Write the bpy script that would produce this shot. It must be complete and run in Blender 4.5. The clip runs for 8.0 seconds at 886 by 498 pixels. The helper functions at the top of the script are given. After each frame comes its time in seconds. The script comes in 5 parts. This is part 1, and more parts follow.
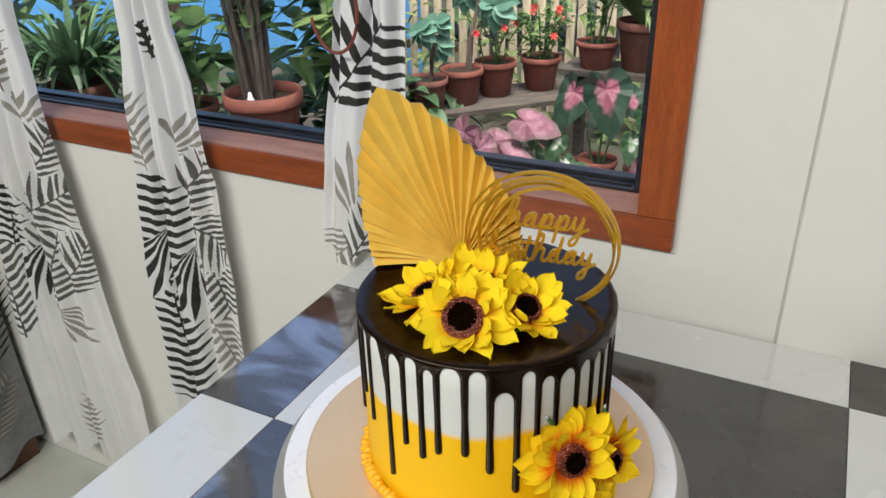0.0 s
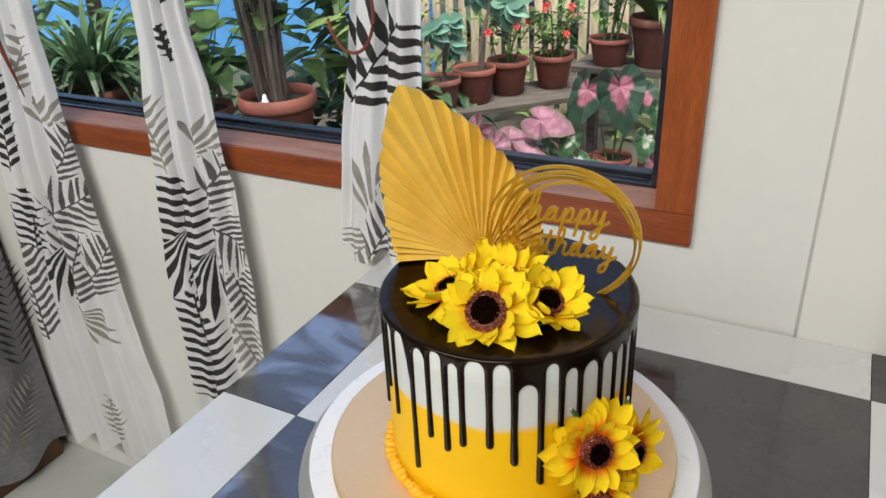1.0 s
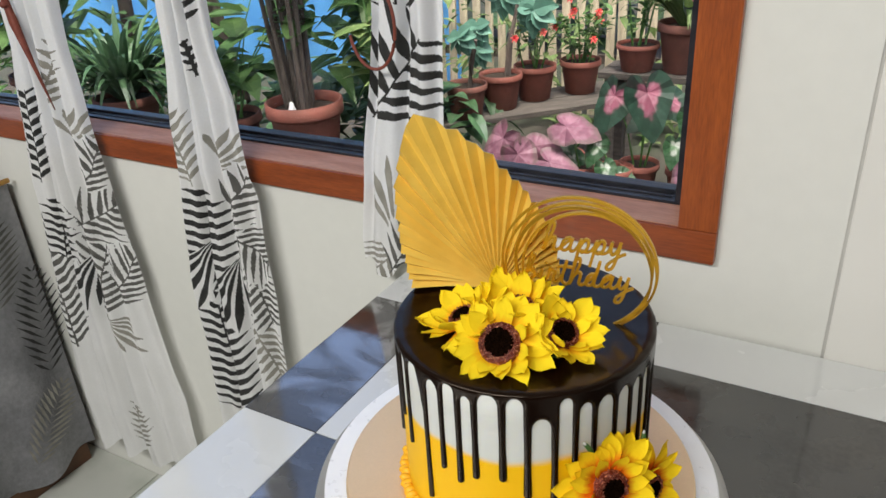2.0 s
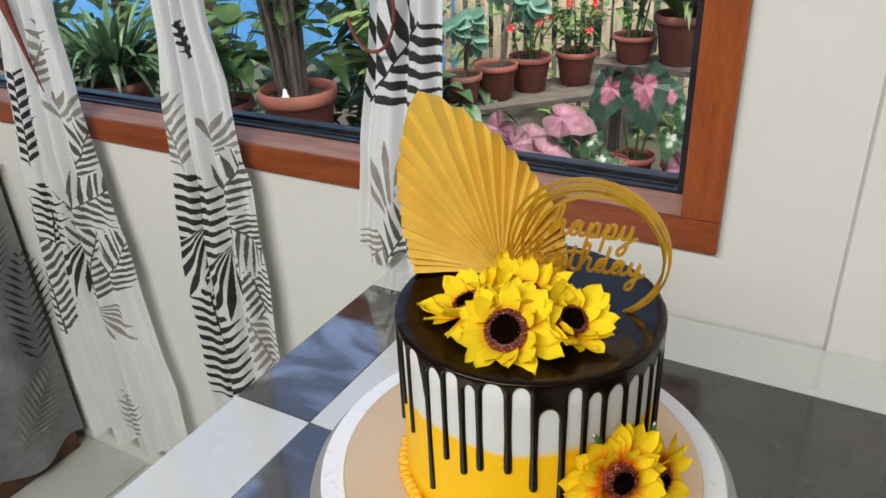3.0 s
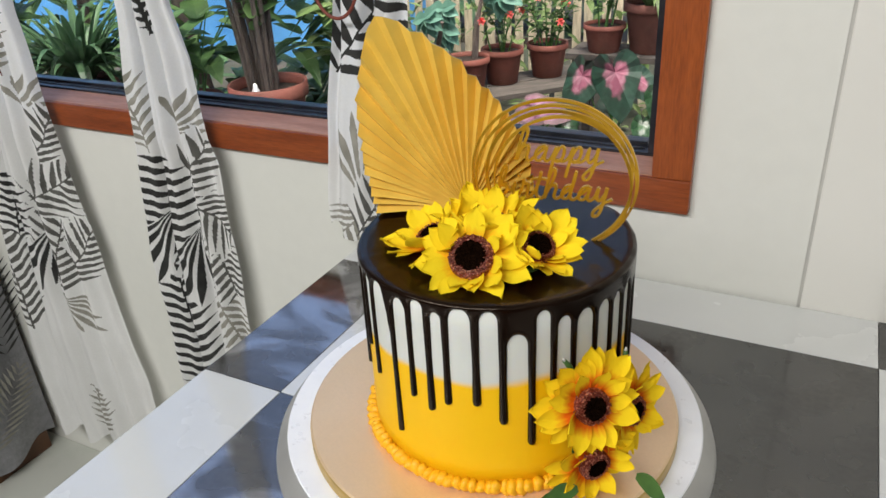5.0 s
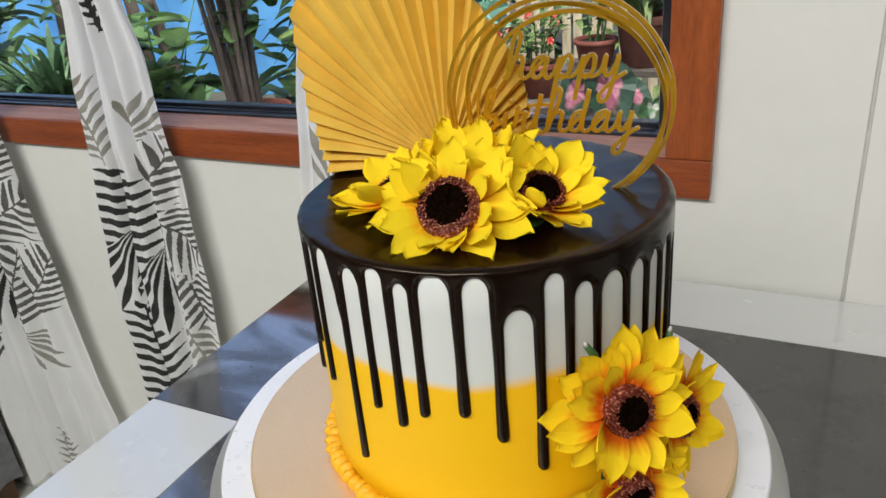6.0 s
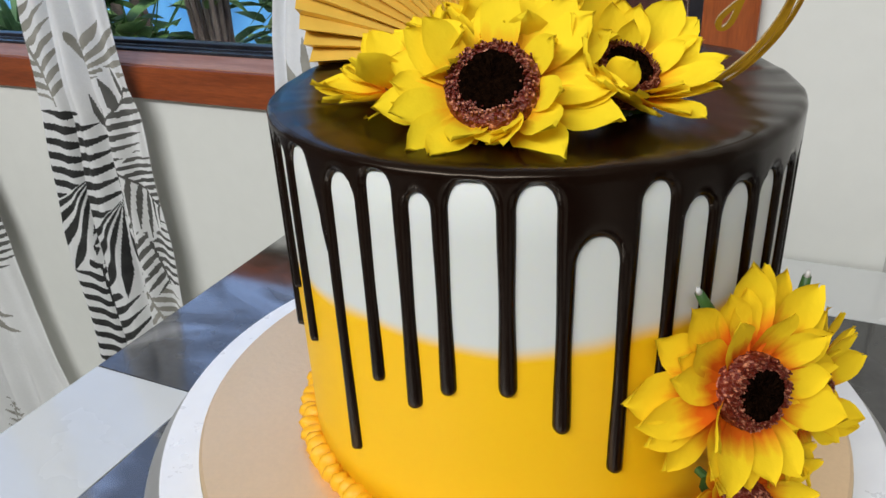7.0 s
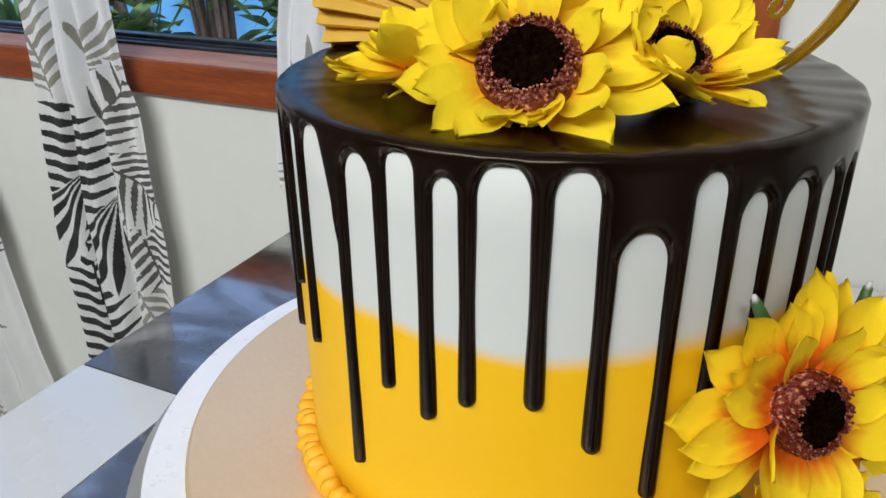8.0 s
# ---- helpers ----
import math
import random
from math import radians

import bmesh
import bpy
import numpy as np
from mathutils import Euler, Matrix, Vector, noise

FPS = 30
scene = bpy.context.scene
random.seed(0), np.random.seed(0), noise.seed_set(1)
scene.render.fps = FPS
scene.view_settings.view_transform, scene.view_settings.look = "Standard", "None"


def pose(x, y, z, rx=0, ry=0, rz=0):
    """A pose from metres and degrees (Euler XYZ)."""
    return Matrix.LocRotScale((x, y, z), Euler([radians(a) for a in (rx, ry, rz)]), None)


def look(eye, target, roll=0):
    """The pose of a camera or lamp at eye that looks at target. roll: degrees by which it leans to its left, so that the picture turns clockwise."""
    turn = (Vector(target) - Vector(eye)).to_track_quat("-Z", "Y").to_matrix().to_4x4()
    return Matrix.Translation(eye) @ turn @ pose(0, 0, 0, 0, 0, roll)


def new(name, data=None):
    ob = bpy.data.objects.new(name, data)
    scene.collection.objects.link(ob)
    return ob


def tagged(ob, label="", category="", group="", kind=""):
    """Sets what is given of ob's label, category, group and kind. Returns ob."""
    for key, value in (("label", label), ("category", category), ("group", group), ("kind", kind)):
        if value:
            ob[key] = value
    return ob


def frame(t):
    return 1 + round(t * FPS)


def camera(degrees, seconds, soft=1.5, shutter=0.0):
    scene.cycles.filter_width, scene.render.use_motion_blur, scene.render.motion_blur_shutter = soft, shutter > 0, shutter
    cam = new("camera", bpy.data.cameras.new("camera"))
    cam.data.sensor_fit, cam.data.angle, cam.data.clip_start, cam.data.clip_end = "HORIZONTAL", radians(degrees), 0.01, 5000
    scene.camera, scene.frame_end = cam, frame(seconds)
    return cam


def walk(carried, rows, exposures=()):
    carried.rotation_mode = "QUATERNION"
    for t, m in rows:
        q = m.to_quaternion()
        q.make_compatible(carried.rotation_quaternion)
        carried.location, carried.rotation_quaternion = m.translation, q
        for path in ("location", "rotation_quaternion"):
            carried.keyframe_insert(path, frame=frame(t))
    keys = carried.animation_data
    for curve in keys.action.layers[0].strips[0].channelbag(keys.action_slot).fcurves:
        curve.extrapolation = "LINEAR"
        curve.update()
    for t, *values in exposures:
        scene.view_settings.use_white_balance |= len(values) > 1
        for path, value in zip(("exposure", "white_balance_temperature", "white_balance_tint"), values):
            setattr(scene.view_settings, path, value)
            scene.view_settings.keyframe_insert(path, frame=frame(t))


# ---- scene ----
cam = camera(60.6, 8.0)
PATH = [
    (0, (0.466, -0.493, 1.283), (-0.351, 1.091, 0.374), -1.5),
    (0.5, (0.464, -0.495, 1.284), (-0.362, 1.086, 0.379), -2.1),
    (1, (0.464, -0.501, 1.283), (-0.385, 1.066, 0.375), -2.7),
    (1.5, (0.472, -0.496, 1.297), (-0.436, 1.045, 0.403), -3.8),
    (3, (0.453, -0.48, 1.284), (-0.437, 1.058, 0.366), -2.6),
    (3.5, (0.458, -0.485, 1.273), (-0.398, 1.047, 0.313), -2.6),
    (4, (0.464, -0.489, 1.274), (-0.374, 1.059, 0.324), -2.6),
    (4.5, (0.465, -0.496, 1.264), (-0.367, 1.047, 0.301), -2.1),
    (5.8, (0.439, -0.419, 1.173), (-0.415, 1.195, 0.357), -5.5),
    (6, (0.428, -0.398, 1.153), (-0.421, 1.208, 0.317), -5.2),
    (6.5, (0.401, -0.363, 1.122), (-0.444, 1.227, 0.253), -3.8),
    (7, (0.374, -0.335, 1.094), (-0.41, 1.273, 0.199), -3.0),
    (7.5, (0.362, -0.325, 1.077), (-0.41, 1.305, 0.213), -1.0),
    (8, (0.36, -0.323, 1.081), (-0.416, 1.304, 0.213), -0.8),
]
walk(cam, [(t, look(eye, target, roll)) for t, eye, target, roll in PATH], exposures=[(0.0, 1.8, 6500, 10), (5.8, 1.8, 6450, 10), (7.0, 1.8, 6200, 10), (8.0, 1.8, 6150, 10)])

# ---- light ----
world = bpy.data.worlds.new("sky")
scene.world = world
world.use_nodes = True
wn = world.node_tree.nodes
sky = wn.new("ShaderNodeTexSky")
sky.sky_type = "NISHITA"
sky.sun_disc = False
sky.sun_elevation = radians(65)
sky.sun_rotation = radians(153)
sky.dust_density = 5.0
sky.air_density = 0.6
wn["Background"].inputs[1].default_value = 0.15
world.node_tree.links.new(sky.outputs[0], wn["Background"].inputs[0])


def lamp(name, kind, m, power, colour, **more):
    data = bpy.data.lights.new(name, kind)
    data.energy, data.color = power, colour
    if kind == "SUN":
        data.angle = more["angle"]
    else:
        data.shape, data.size, data.size_y = "RECTANGLE", more["size"][0], more["size"][1]
    ob = new(name, data)
    ob.matrix_world = m
    return ob


lamp("sun", "SUN", look((2.2, 1.2, 12.0), (0, 3, 0)), 1.9, (1.0, 0.95, 0.88), angle=radians(12))
lamp("ceiling_tube", "AREA", look((-0.10, -2.0, 2.45), (0.0, -0.1, 0.9)), 18.6, (1.0, 0.99, 0.975), size=(2.4, 0.3))



# ---- materials ----
def shader(name, colour, rough=0.5, metal=0.0, second=None, scale=8.0, mix=(0.35, 0.65), fine=0.0, fine_scale=200.0,
           bump=0.0, bump_scale=60.0, coat=0.0, stretch=(1, 1, 1), rough_var=0.0, sheen=0.0, trans=0.0, detail=6.0, isle=0.0):
    """A surface with a broad stain, a fine grain and a relief."""
    m = bpy.data.materials.new(name)
    m.use_nodes = True
    n, l = m.node_tree.nodes, m.node_tree.links
    b = n["Principled BSDF"]
    b.inputs["Roughness"].default_value = rough
    b.inputs["Metallic"].default_value = metal
    b.inputs["Coat Weight"].default_value = coat
    b.inputs["Coat Roughness"].default_value = 0.06
    b.inputs["Sheen Weight"].default_value = sheen
    b.inputs["Base Color"].default_value = (*colour, 1)
    co = n.new("ShaderNodeTexCoord")
    mp = n.new("ShaderNodeMapping")
    mp.inputs["Scale"].default_value = stretch
    l.new(co.outputs["Object"], mp.inputs["Vector"])
    out = None
    if second:
        t = n.new("ShaderNodeTexNoise")
        t.inputs["Scale"].default_value, t.inputs["Detail"].default_value = scale, detail
        l.new(mp.outputs[0], t.inputs["Vector"])
        r = n.new("ShaderNodeMapRange")
        r.inputs["From Min"].default_value, r.inputs["From Max"].default_value = mix
        l.new(t.outputs["Fac"], r.inputs["Value"])
        x = n.new("ShaderNodeMix")
        x.data_type = "RGBA"
        x.inputs["A"].default_value, x.inputs["B"].default_value = (*colour, 1), (*second, 1)
        l.new(r.outputs[0], x.inputs["Factor"])
        out = x.outputs["Result"]
    if fine or isle:
        t = n.new("ShaderNodeTexNoise")
        t.inputs["Scale"].default_value, t.inputs["Detail"].default_value = fine_scale, 3.0
        l.new(mp.outputs[0], t.inputs["Vector"])
        h = n.new("ShaderNodeHueSaturation")
        r = n.new("ShaderNodeMapRange")
        r.inputs["From Min"].default_value, r.inputs["From Max"].default_value = 0.3, 0.7
        r.inputs["To Min"].default_value, r.inputs["To Max"].default_value = 1 - fine, 1 + fine
        l.new(t.outputs["Fac"], r.inputs["Value"])
        value = r.outputs[0]
        if isle:
            g = n.new("ShaderNodeNewGeometry")
            ri = n.new("ShaderNodeMapRange")
            ri.inputs["To Min"].default_value, ri.inputs["To Max"].default_value = 1 - isle, 1 + isle
            l.new(g.outputs["Random Per Island"], ri.inputs["Value"])
            mu = n.new("ShaderNodeMath")
            mu.operation = "MULTIPLY"
            l.new(value, mu.inputs[0])
            l.new(ri.outputs[0], mu.inputs[1])
            value = mu.outputs[0]
        l.new(value, h.inputs["Value"])
        if out:
            l.new(out, h.inputs["Color"])
        else:
            h.inputs["Color"].default_value = (*colour, 1)
        out = h.outputs[0]
    if out:
        l.new(out, b.inputs["Base Color"])
    if bump:
        t = n.new("ShaderNodeTexNoise")
        t.inputs["Scale"].default_value, t.inputs["Detail"].default_value = bump_scale, 4.0
        l.new(mp.outputs[0], t.inputs["Vector"])
        u = n.new("ShaderNodeBump")
        u.inputs["Strength"].default_value, u.inputs["Distance"].default_value = bump, 0.002
        l.new(t.outputs["Fac"], u.inputs["Height"])
        l.new(u.outputs[0], b.inputs["Normal"])
    if rough_var:
        t = n.new("ShaderNodeTexNoise")
        t.inputs["Scale"].default_value, t.inputs["Detail"].default_value = scale * 2.3, 5.0
        l.new(mp.outputs[0], t.inputs["Vector"])
        r = n.new("ShaderNodeMapRange")
        r.inputs["From Min"].default_value, r.inputs["From Max"].default_value = 0.35, 0.65
        r.inputs["To Min"].default_value, r.inputs["To Max"].default_value = max(0.02, rough - rough_var), rough + rough_var
        l.new(t.outputs["Fac"], r.inputs["Value"])
        l.new(r.outputs[0], b.inputs["Roughness"])
    if trans:
        tr = n.new("ShaderNodeBsdfTranslucent")
        ms = n.new("ShaderNodeMixShader")
        ms.inputs[0].default_value = trans
        if out:
            l.new(out, tr.inputs[0])
        else:
            tr.inputs[0].default_value = (*colour, 1)
        l.new(b.outputs[0], ms.inputs[1])
        l.new(tr.outputs[0], ms.inputs[2])
        l.new(ms.outputs[0], n["Material Output"].inputs[0])
    return m


WALL = shader("wall_paint", (0.76, 0.755, 0.70), 0.5, second=(0.72, 0.72, 0.665), scale=2.5, bump=0.12, bump_scale=90, fine=0.015, fine_scale=40)
PANEL = shader("panel_paint", (0.78, 0.765, 0.71), 0.45, second=(0.75, 0.735, 0.68), scale=3.0, bump=0.08, bump_scale=70)
GAP = shader("joint_filler", (0.52, 0.51, 0.48), 0.8, second=(0.58, 0.57, 0.53), scale=30)
CEIL = shader("ceiling_paint", (0.62, 0.61, 0.58), 0.8)
# Walls out of view, darkened so that the glaze mirrors a dim room.
DIM = shader("dimmed_room_paint", (0.27, 0.25, 0.22), 0.6, second=(0.24, 0.22, 0.19), scale=2.0)
FLOOR = shader("floor_tile", (0.52, 0.53, 0.48), 0.3, second=(0.36, 0.41, 0.34), scale=5.0, mix=(0.5, 0.75), bump=0.1)
WOOD = shader("stained_wood", (0.29, 0.066, 0.016), 0.36, second=(0.20, 0.043, 0.011), scale=7.0, stretch=(1, 9, 9), fine=0.18, fine_scale=55, bump=0.15, bump_scale=60, coat=0.08)
WOOD_UP = shader("stained_wood_upright", (0.34, 0.080, 0.016), 0.36, second=(0.25, 0.055, 0.011), scale=7.0, stretch=(9, 9, 1), fine=0.18, fine_scale=55, bump=0.15, bump_scale=60, coat=0.08)
# Same wood, painted paler and pinker for daylight falling on the sill top.
SILL = shader("daylit_sill", (0.50, 0.26, 0.18), 0.55, second=(0.38, 0.17, 0.11), scale=9.0, stretch=(1, 6, 6), fine=0.12, fine_scale=60)
ALU = shader("black_aluminium", (0.012, 0.013, 0.018), 0.28, second=(0.03, 0.03, 0.036), scale=30)
ALU.node_tree.nodes["Principled BSDF"].inputs["Specular IOR Level"].default_value = 0.25
BLACKTILE = shader("black_marble", (0.016, 0.0155, 0.015), 0.27, second=(0.046, 0.042, 0.035), scale=7.0, mix=(0.42, 0.72), fine=0.25, fine_scale=160,
                   bump=0.07, bump_scale=14, rough_var=0.22, detail=9, coat=0.55)
BLACKTILE.node_tree.nodes["Principled BSDF"].inputs["Specular IOR Level"].default_value = 0.4


def coat_clouds(m, low, high, scale, ior, rest=None):
    """A glossy coat whose weight varies in clouds; with rest, only the left side has them."""
    n, l = m.node_tree.nodes, m.node_tree.links
    b = n["Principled BSDF"]
    b.inputs["Coat IOR"].default_value = ior
    b.inputs["Coat Roughness"].default_value = 0.09
    co = n.new("ShaderNodeTexCoord")
    mp = n.new("ShaderNodeMapping")
    mp.inputs["Rotation"].default_value = (0, 0, 0.7)
    mp.inputs["Scale"].default_value = (1.0, 1.7, 1.0)
    l.new(co.outputs["Object"], mp.inputs[0])
    t = n.new("ShaderNodeTexNoise")
    t.inputs["Scale"].default_value, t.inputs["Detail"].default_value, t.inputs["Distortion"].default_value = scale, 7.0, 1.1
    l.new(mp.outputs[0], t.inputs["Vector"])
    r = n.new("ShaderNodeMapRange")
    r.interpolation_type = "SMOOTHSTEP"
    r.inputs["From Min"].default_value, r.inputs["From Max"].default_value = 0.42, 0.60
    r.inputs["To Min"].default_value, r.inputs["To Max"].default_value = low, high
    l.new(t.outputs["Fac"], r.inputs["Value"])
    out = r.outputs[0]
    if rest is not None:
        sp = n.new("ShaderNodeSeparateXYZ")
        l.new(co.outputs["Object"], sp.inputs[0])
        e = n.new("ShaderNodeMapRange")
        e.interpolation_type = "SMOOTHSTEP"
        e.inputs["From Min"].default_value, e.inputs["From Max"].default_value = -0.30, -0.42
        l.new(sp.outputs["X"], e.inputs["Value"])
        x = n.new("ShaderNodeMix")
        x.inputs["A"].default_value = rest
        l.new(e.outputs[0], x.inputs["Factor"])
        l.new(out, x.inputs["B"])
        out = x.outputs["Result"]
    l.new(out, b.inputs["Coat Weight"])


coat_clouds(BLACKTILE, 0.34, 1.0, 7.0, 4.4, 0.17)
WHITETILE = shader("white_tile", (0.70, 0.715, 0.71), 0.25, second=(0.65, 0.665, 0.66), scale=5.0, bump=0.04, bump_scale=18, rough_var=0.06, coat=0.6)
coat_clouds(WHITETILE, 0.85, 1.0, 5.0, 1.9)
APRON = shader("table_edge", (0.5, 0.5, 0.48), 0.5, second=(0.4, 0.4, 0.38), scale=12)
STEEL = shader("brushed_aluminium", (0.93, 0.95, 0.99), 0.32, 0.12, second=(0.88, 0.90, 0.95), scale=40, rough_var=0.05)
STEEL_SIDE = shader("cast_aluminium", (0.56, 0.56, 0.55), 0.45, 0.6, second=(0.48, 0.48, 0.47), scale=25, bump=0.1, bump_scale=200)
BOARD = shader("gold_foil_board", (0.86, 0.64, 0.41), 0.36, 0.5, second=(0.81, 0.59, 0.36), scale=14, bump=0.10, bump_scale=420, fine=0.02, fine_scale=600)
BOARD_EDGE = shader("gold_foil_edge", (0.60, 0.40, 0.12), 0.4, 0.6, second=(0.45, 0.30, 0.08), scale=80, bump=0.3, bump_scale=200)
GANACHE = shader("chocolate_ganache", (0.0034, 0.0010, 0.0005), 0.22, second=(0.0060, 0.0020, 0.0010), scale=16, bump=0.06, bump_scale=26, rough_var=0.05)
GANACHE.node_tree.nodes["Principled BSDF"].inputs["Specular IOR Level"].default_value = 0.25
# Brown tint put into the sheen for warm reflections of wood and gold.
GANACHE.node_tree.nodes["Principled BSDF"].inputs["Specular Tint"].default_value = (1.0, 0.84, 0.66, 1)
PIPING = shader("yellow_piping", (0.90, 0.49, 0.008), 0.45, second=(0.86, 0.42, 0.006), scale=90, bump=0.2, bump_scale=300)
SEED = shader("dark_seed_disc", (0.003, 0.0015, 0.001), 1.0, second=(0.009, 0.004, 0.002), scale=600, bump=0.9, bump_scale=700)
SEED.node_tree.nodes["Principled BSDF"].inputs["Specular IOR Level"].default_value = 0.0
FLORET = shader("brown_floret_ring", (0.14, 0.014, 0.005), 0.4, second=(0.72, 0.30, 0.17), scale=620, mix=(0.53, 0.66), bump=0.9, bump_scale=520)
STEM = shader("green_stem", (0.03, 0.085, 0.015), 0.5, second=(0.05, 0.13, 0.02), scale=90)
GOLDPAPER = shader("gold_paper", (0.88, 0.60, 0.11), 0.40, 0.2, second=(0.81, 0.53, 0.085), scale=30, bump=0.18, bump_scale=120, fine=0.04, fine_scale=90)
GREYPAPER = shader("grey_paper_back", (0.62, 0.60, 0.56), 0.75, second=(0.57, 0.55, 0.51), scale=30)
REDSTRAW = shader("red_straw", (0.65, 0.03, 0.015), 0.35, second=(0.55, 0.025, 0.012), scale=60)
ACRYLIC = shader("gold_acrylic", (0.66, 0.36, 0.02), 0.22, 0.6, second=(0.58, 0.31, 0.016), scale=40)
CLOTH = shader("white_curtain_cloth", (0.87, 0.87, 0.86), 0.85, second=(0.83, 0.83, 0.815), scale=10, bump=0.2, bump_scale=500, trans=0.26, fine=0.02, fine_scale=300)
INK = shader("black_leaf_print", (0.014, 0.014, 0.013), 0.85, second=(0.03, 0.03, 0.028), scale=60)
INK_GREY = shader("grey_leaf_print", (0.065, 0.065, 0.058), 0.85, second=(0.12, 0.116, 0.105), scale=40)
INK_PALE = shader("pale_leaf_print", (0.23, 0.22, 0.185), 0.85, second=(0.32, 0.305, 0.265), scale=40)
GREYCLOTH = shader("grey_cover_cloth", (0.19, 0.19, 0.20), 0.9, second=(0.29, 0.29, 0.30), scale=9, bump=0.4, bump_scale=160, fine=0.12, fine_scale=90, detail=9)
GOLDTRIM = shader("ochre_trim", (0.55, 0.30, 0.06), 0.5, second=(0.45, 0.22, 0.04), scale=60)
DARKWOOD = shader("brown_plinth_wood", (0.13, 0.055, 0.022), 0.5, second=(0.07, 0.03, 0.012), scale=12, bump=0.3)
TERRA = shader("terracotta", (0.145, 0.045, 0.032), 0.7, second=(0.10, 0.038, 0.027), scale=9, bump=0.2, bump_scale=80, fine=0.1, fine_scale=60)
TERRA_DARK = shader("dark_terracotta", (0.13, 0.05, 0.036), 0.75, second=(0.09, 0.038, 0.028), scale=14, bump=0.2)
SOIL = shader("potting_soil", (0.014, 0.010, 0.007), 1.0, second=(0.03, 0.021, 0.014), scale=60, bump=0.8, bump_scale=90)
PLANK = shader("weathered_plank", (0.085, 0.072, 0.060), 0.85, second=(0.042, 0.036, 0.031), scale=7, stretch=(1, 8, 8), bump=0.5, bump_scale=40)
SLAT = shader("bamboo_slat", (0.50, 0.42, 0.29), 0.75, second=(0.30, 0.25, 0.17), scale=6, stretch=(6, 6, 1), bump=0.3, bump_scale=30, fine=0.1, fine_scale=20)
GROUND = shader("garden_soil", (0.040, 0.031, 0.023), 0.95, second=(0.020, 0.026, 0.012), scale=2.0, bump=0.8, bump_scale=20)
TARP = shader("blue_tarpaulin", (0.08, 0.29, 0.62), 0.4, second=(0.14, 0.40, 0.70), scale=2.0, bump=0.6, bump_scale=5, trans=0.35)
BARK = shader("dark_bark", (0.045, 0.032, 0.026), 0.9, second=(0.09, 0.07, 0.055), scale=14, stretch=(3, 3, 1), bump=0.6, bump_scale=30)
LEAF = shader("green_leaf", (0.040, 0.088, 0.028), 0.45, second=(0.085, 0.15, 0.045), scale=8, trans=0.3, isle=0.35, fine=0.1, fine_scale=20)
LEAF_DARK = shader("dark_green_leaf", (0.03, 0.068, 0.032), 0.42, second=(0.055, 0.105, 0.045), scale=8, trans=0.25, isle=0.35, fine=0.1, fine_scale=20)
LEAF_LIME = shader("lime_leaf", (0.075, 0.12, 0.035), 0.5, second=(0.15, 0.20, 0.075), scale=8, trans=0.3, isle=0.35, fine=0.1, fine_scale=20)
LEAF_BLUE = shader("blue_green_leaf", (0.070, 0.160, 0.115), 0.5, second=(0.11, 0.225, 0.165), scale=8, trans=0.25, isle=0.2, fine=0.1, fine_scale=20)


for leafy in (LEAF, LEAF_DARK, LEAF_LIME, LEAF_BLUE, TERRA, TERRA_DARK, PLANK, SOIL):
    leafy.node_tree.nodes["Principled BSDF"].inputs["Specular IOR Level"].default_value = 0.22


def variegated(name, heart, vein, margin, reach):
    """A caladium leaf: a coloured heart with veins, and a margin of another colour."""
    m = shader(name, heart, 0.5, second=vein, scale=26, mix=(0.46, 0.60), trans=0.25, fine=0.12, fine_scale=40)
    n, l = m.node_tree.nodes, m.node_tree.links
    b = n["Principled BSDF"]
    inner = b.inputs["Base Color"].links[0].from_socket
    co = n.new("ShaderNodeTexCoord")
    b.inputs["Specular IOR Level"].default_value = 0.2
    ln = n.new("ShaderNodeAttribute")
    ln.attribute_name = "rim"
    t = n.new("ShaderNodeTexNoise")
    t.inputs["Scale"].default_value = 38.0
    l.new(co.outputs["Object"], t.inputs["Vector"])
    a = n.new("ShaderNodeMath")
    a.operation = "MULTIPLY_ADD"
    a.inputs[1].default_value = 0.5
    l.new(t.outputs["Fac"], a.inputs[0])
    l.new(ln.outputs["Fac"], a.inputs[2])
    r = n.new("ShaderNodeMapRange")
    r.inputs["From Min"].default_value, r.inputs["From Max"].default_value = reach + 0.18, reach + 0.34
    l.new(a.outputs[0], r.inputs["Value"])
    x = n.new("ShaderNodeMix")
    x.data_type = "RGBA"
    x.inputs["B"].default_value = (*margin, 1)
    l.new(inner, x.inputs["A"])
    l.new(r.outputs[0], x.inputs["Factor"])
    l.new(x.outputs["Result"], b.inputs["Base Color"])
    return m


PINKLEAF = variegated("pink_green_caladium", (0.24, 0.075, 0.11), (0.30, 0.14, 0.17), (0.014, 0.042, 0.026), 0.46)
ROSELEAF = variegated("rose_caladium", (0.17, 0.070, 0.100), (0.24, 0.120, 0.155), (0.12, 0.075, 0.075), 0.80)
PALELEAF = variegated("pale_caladium", (0.32, 0.34, 0.29), (0.09, 0.16, 0.08), (0.02, 0.055, 0.022), 0.42)
REDFLOWER = shader("coral_flower", (0.85, 0.10, 0.10), 0.5, second=(0.9, 0.22, 0.18), scale=20, trans=0.25, isle=0.2, fine=0.1, fine_scale=30)
PORCELAIN = shader("white_ornament", (0.58, 0.57, 0.55), 0.5, second=(0.48, 0.47, 0.45), scale=40)
CORD = shader("brown_cord", (0.22, 0.05, 0.028), 0.6, second=(0.15, 0.03, 0.018), scale=80, bump=0.3)


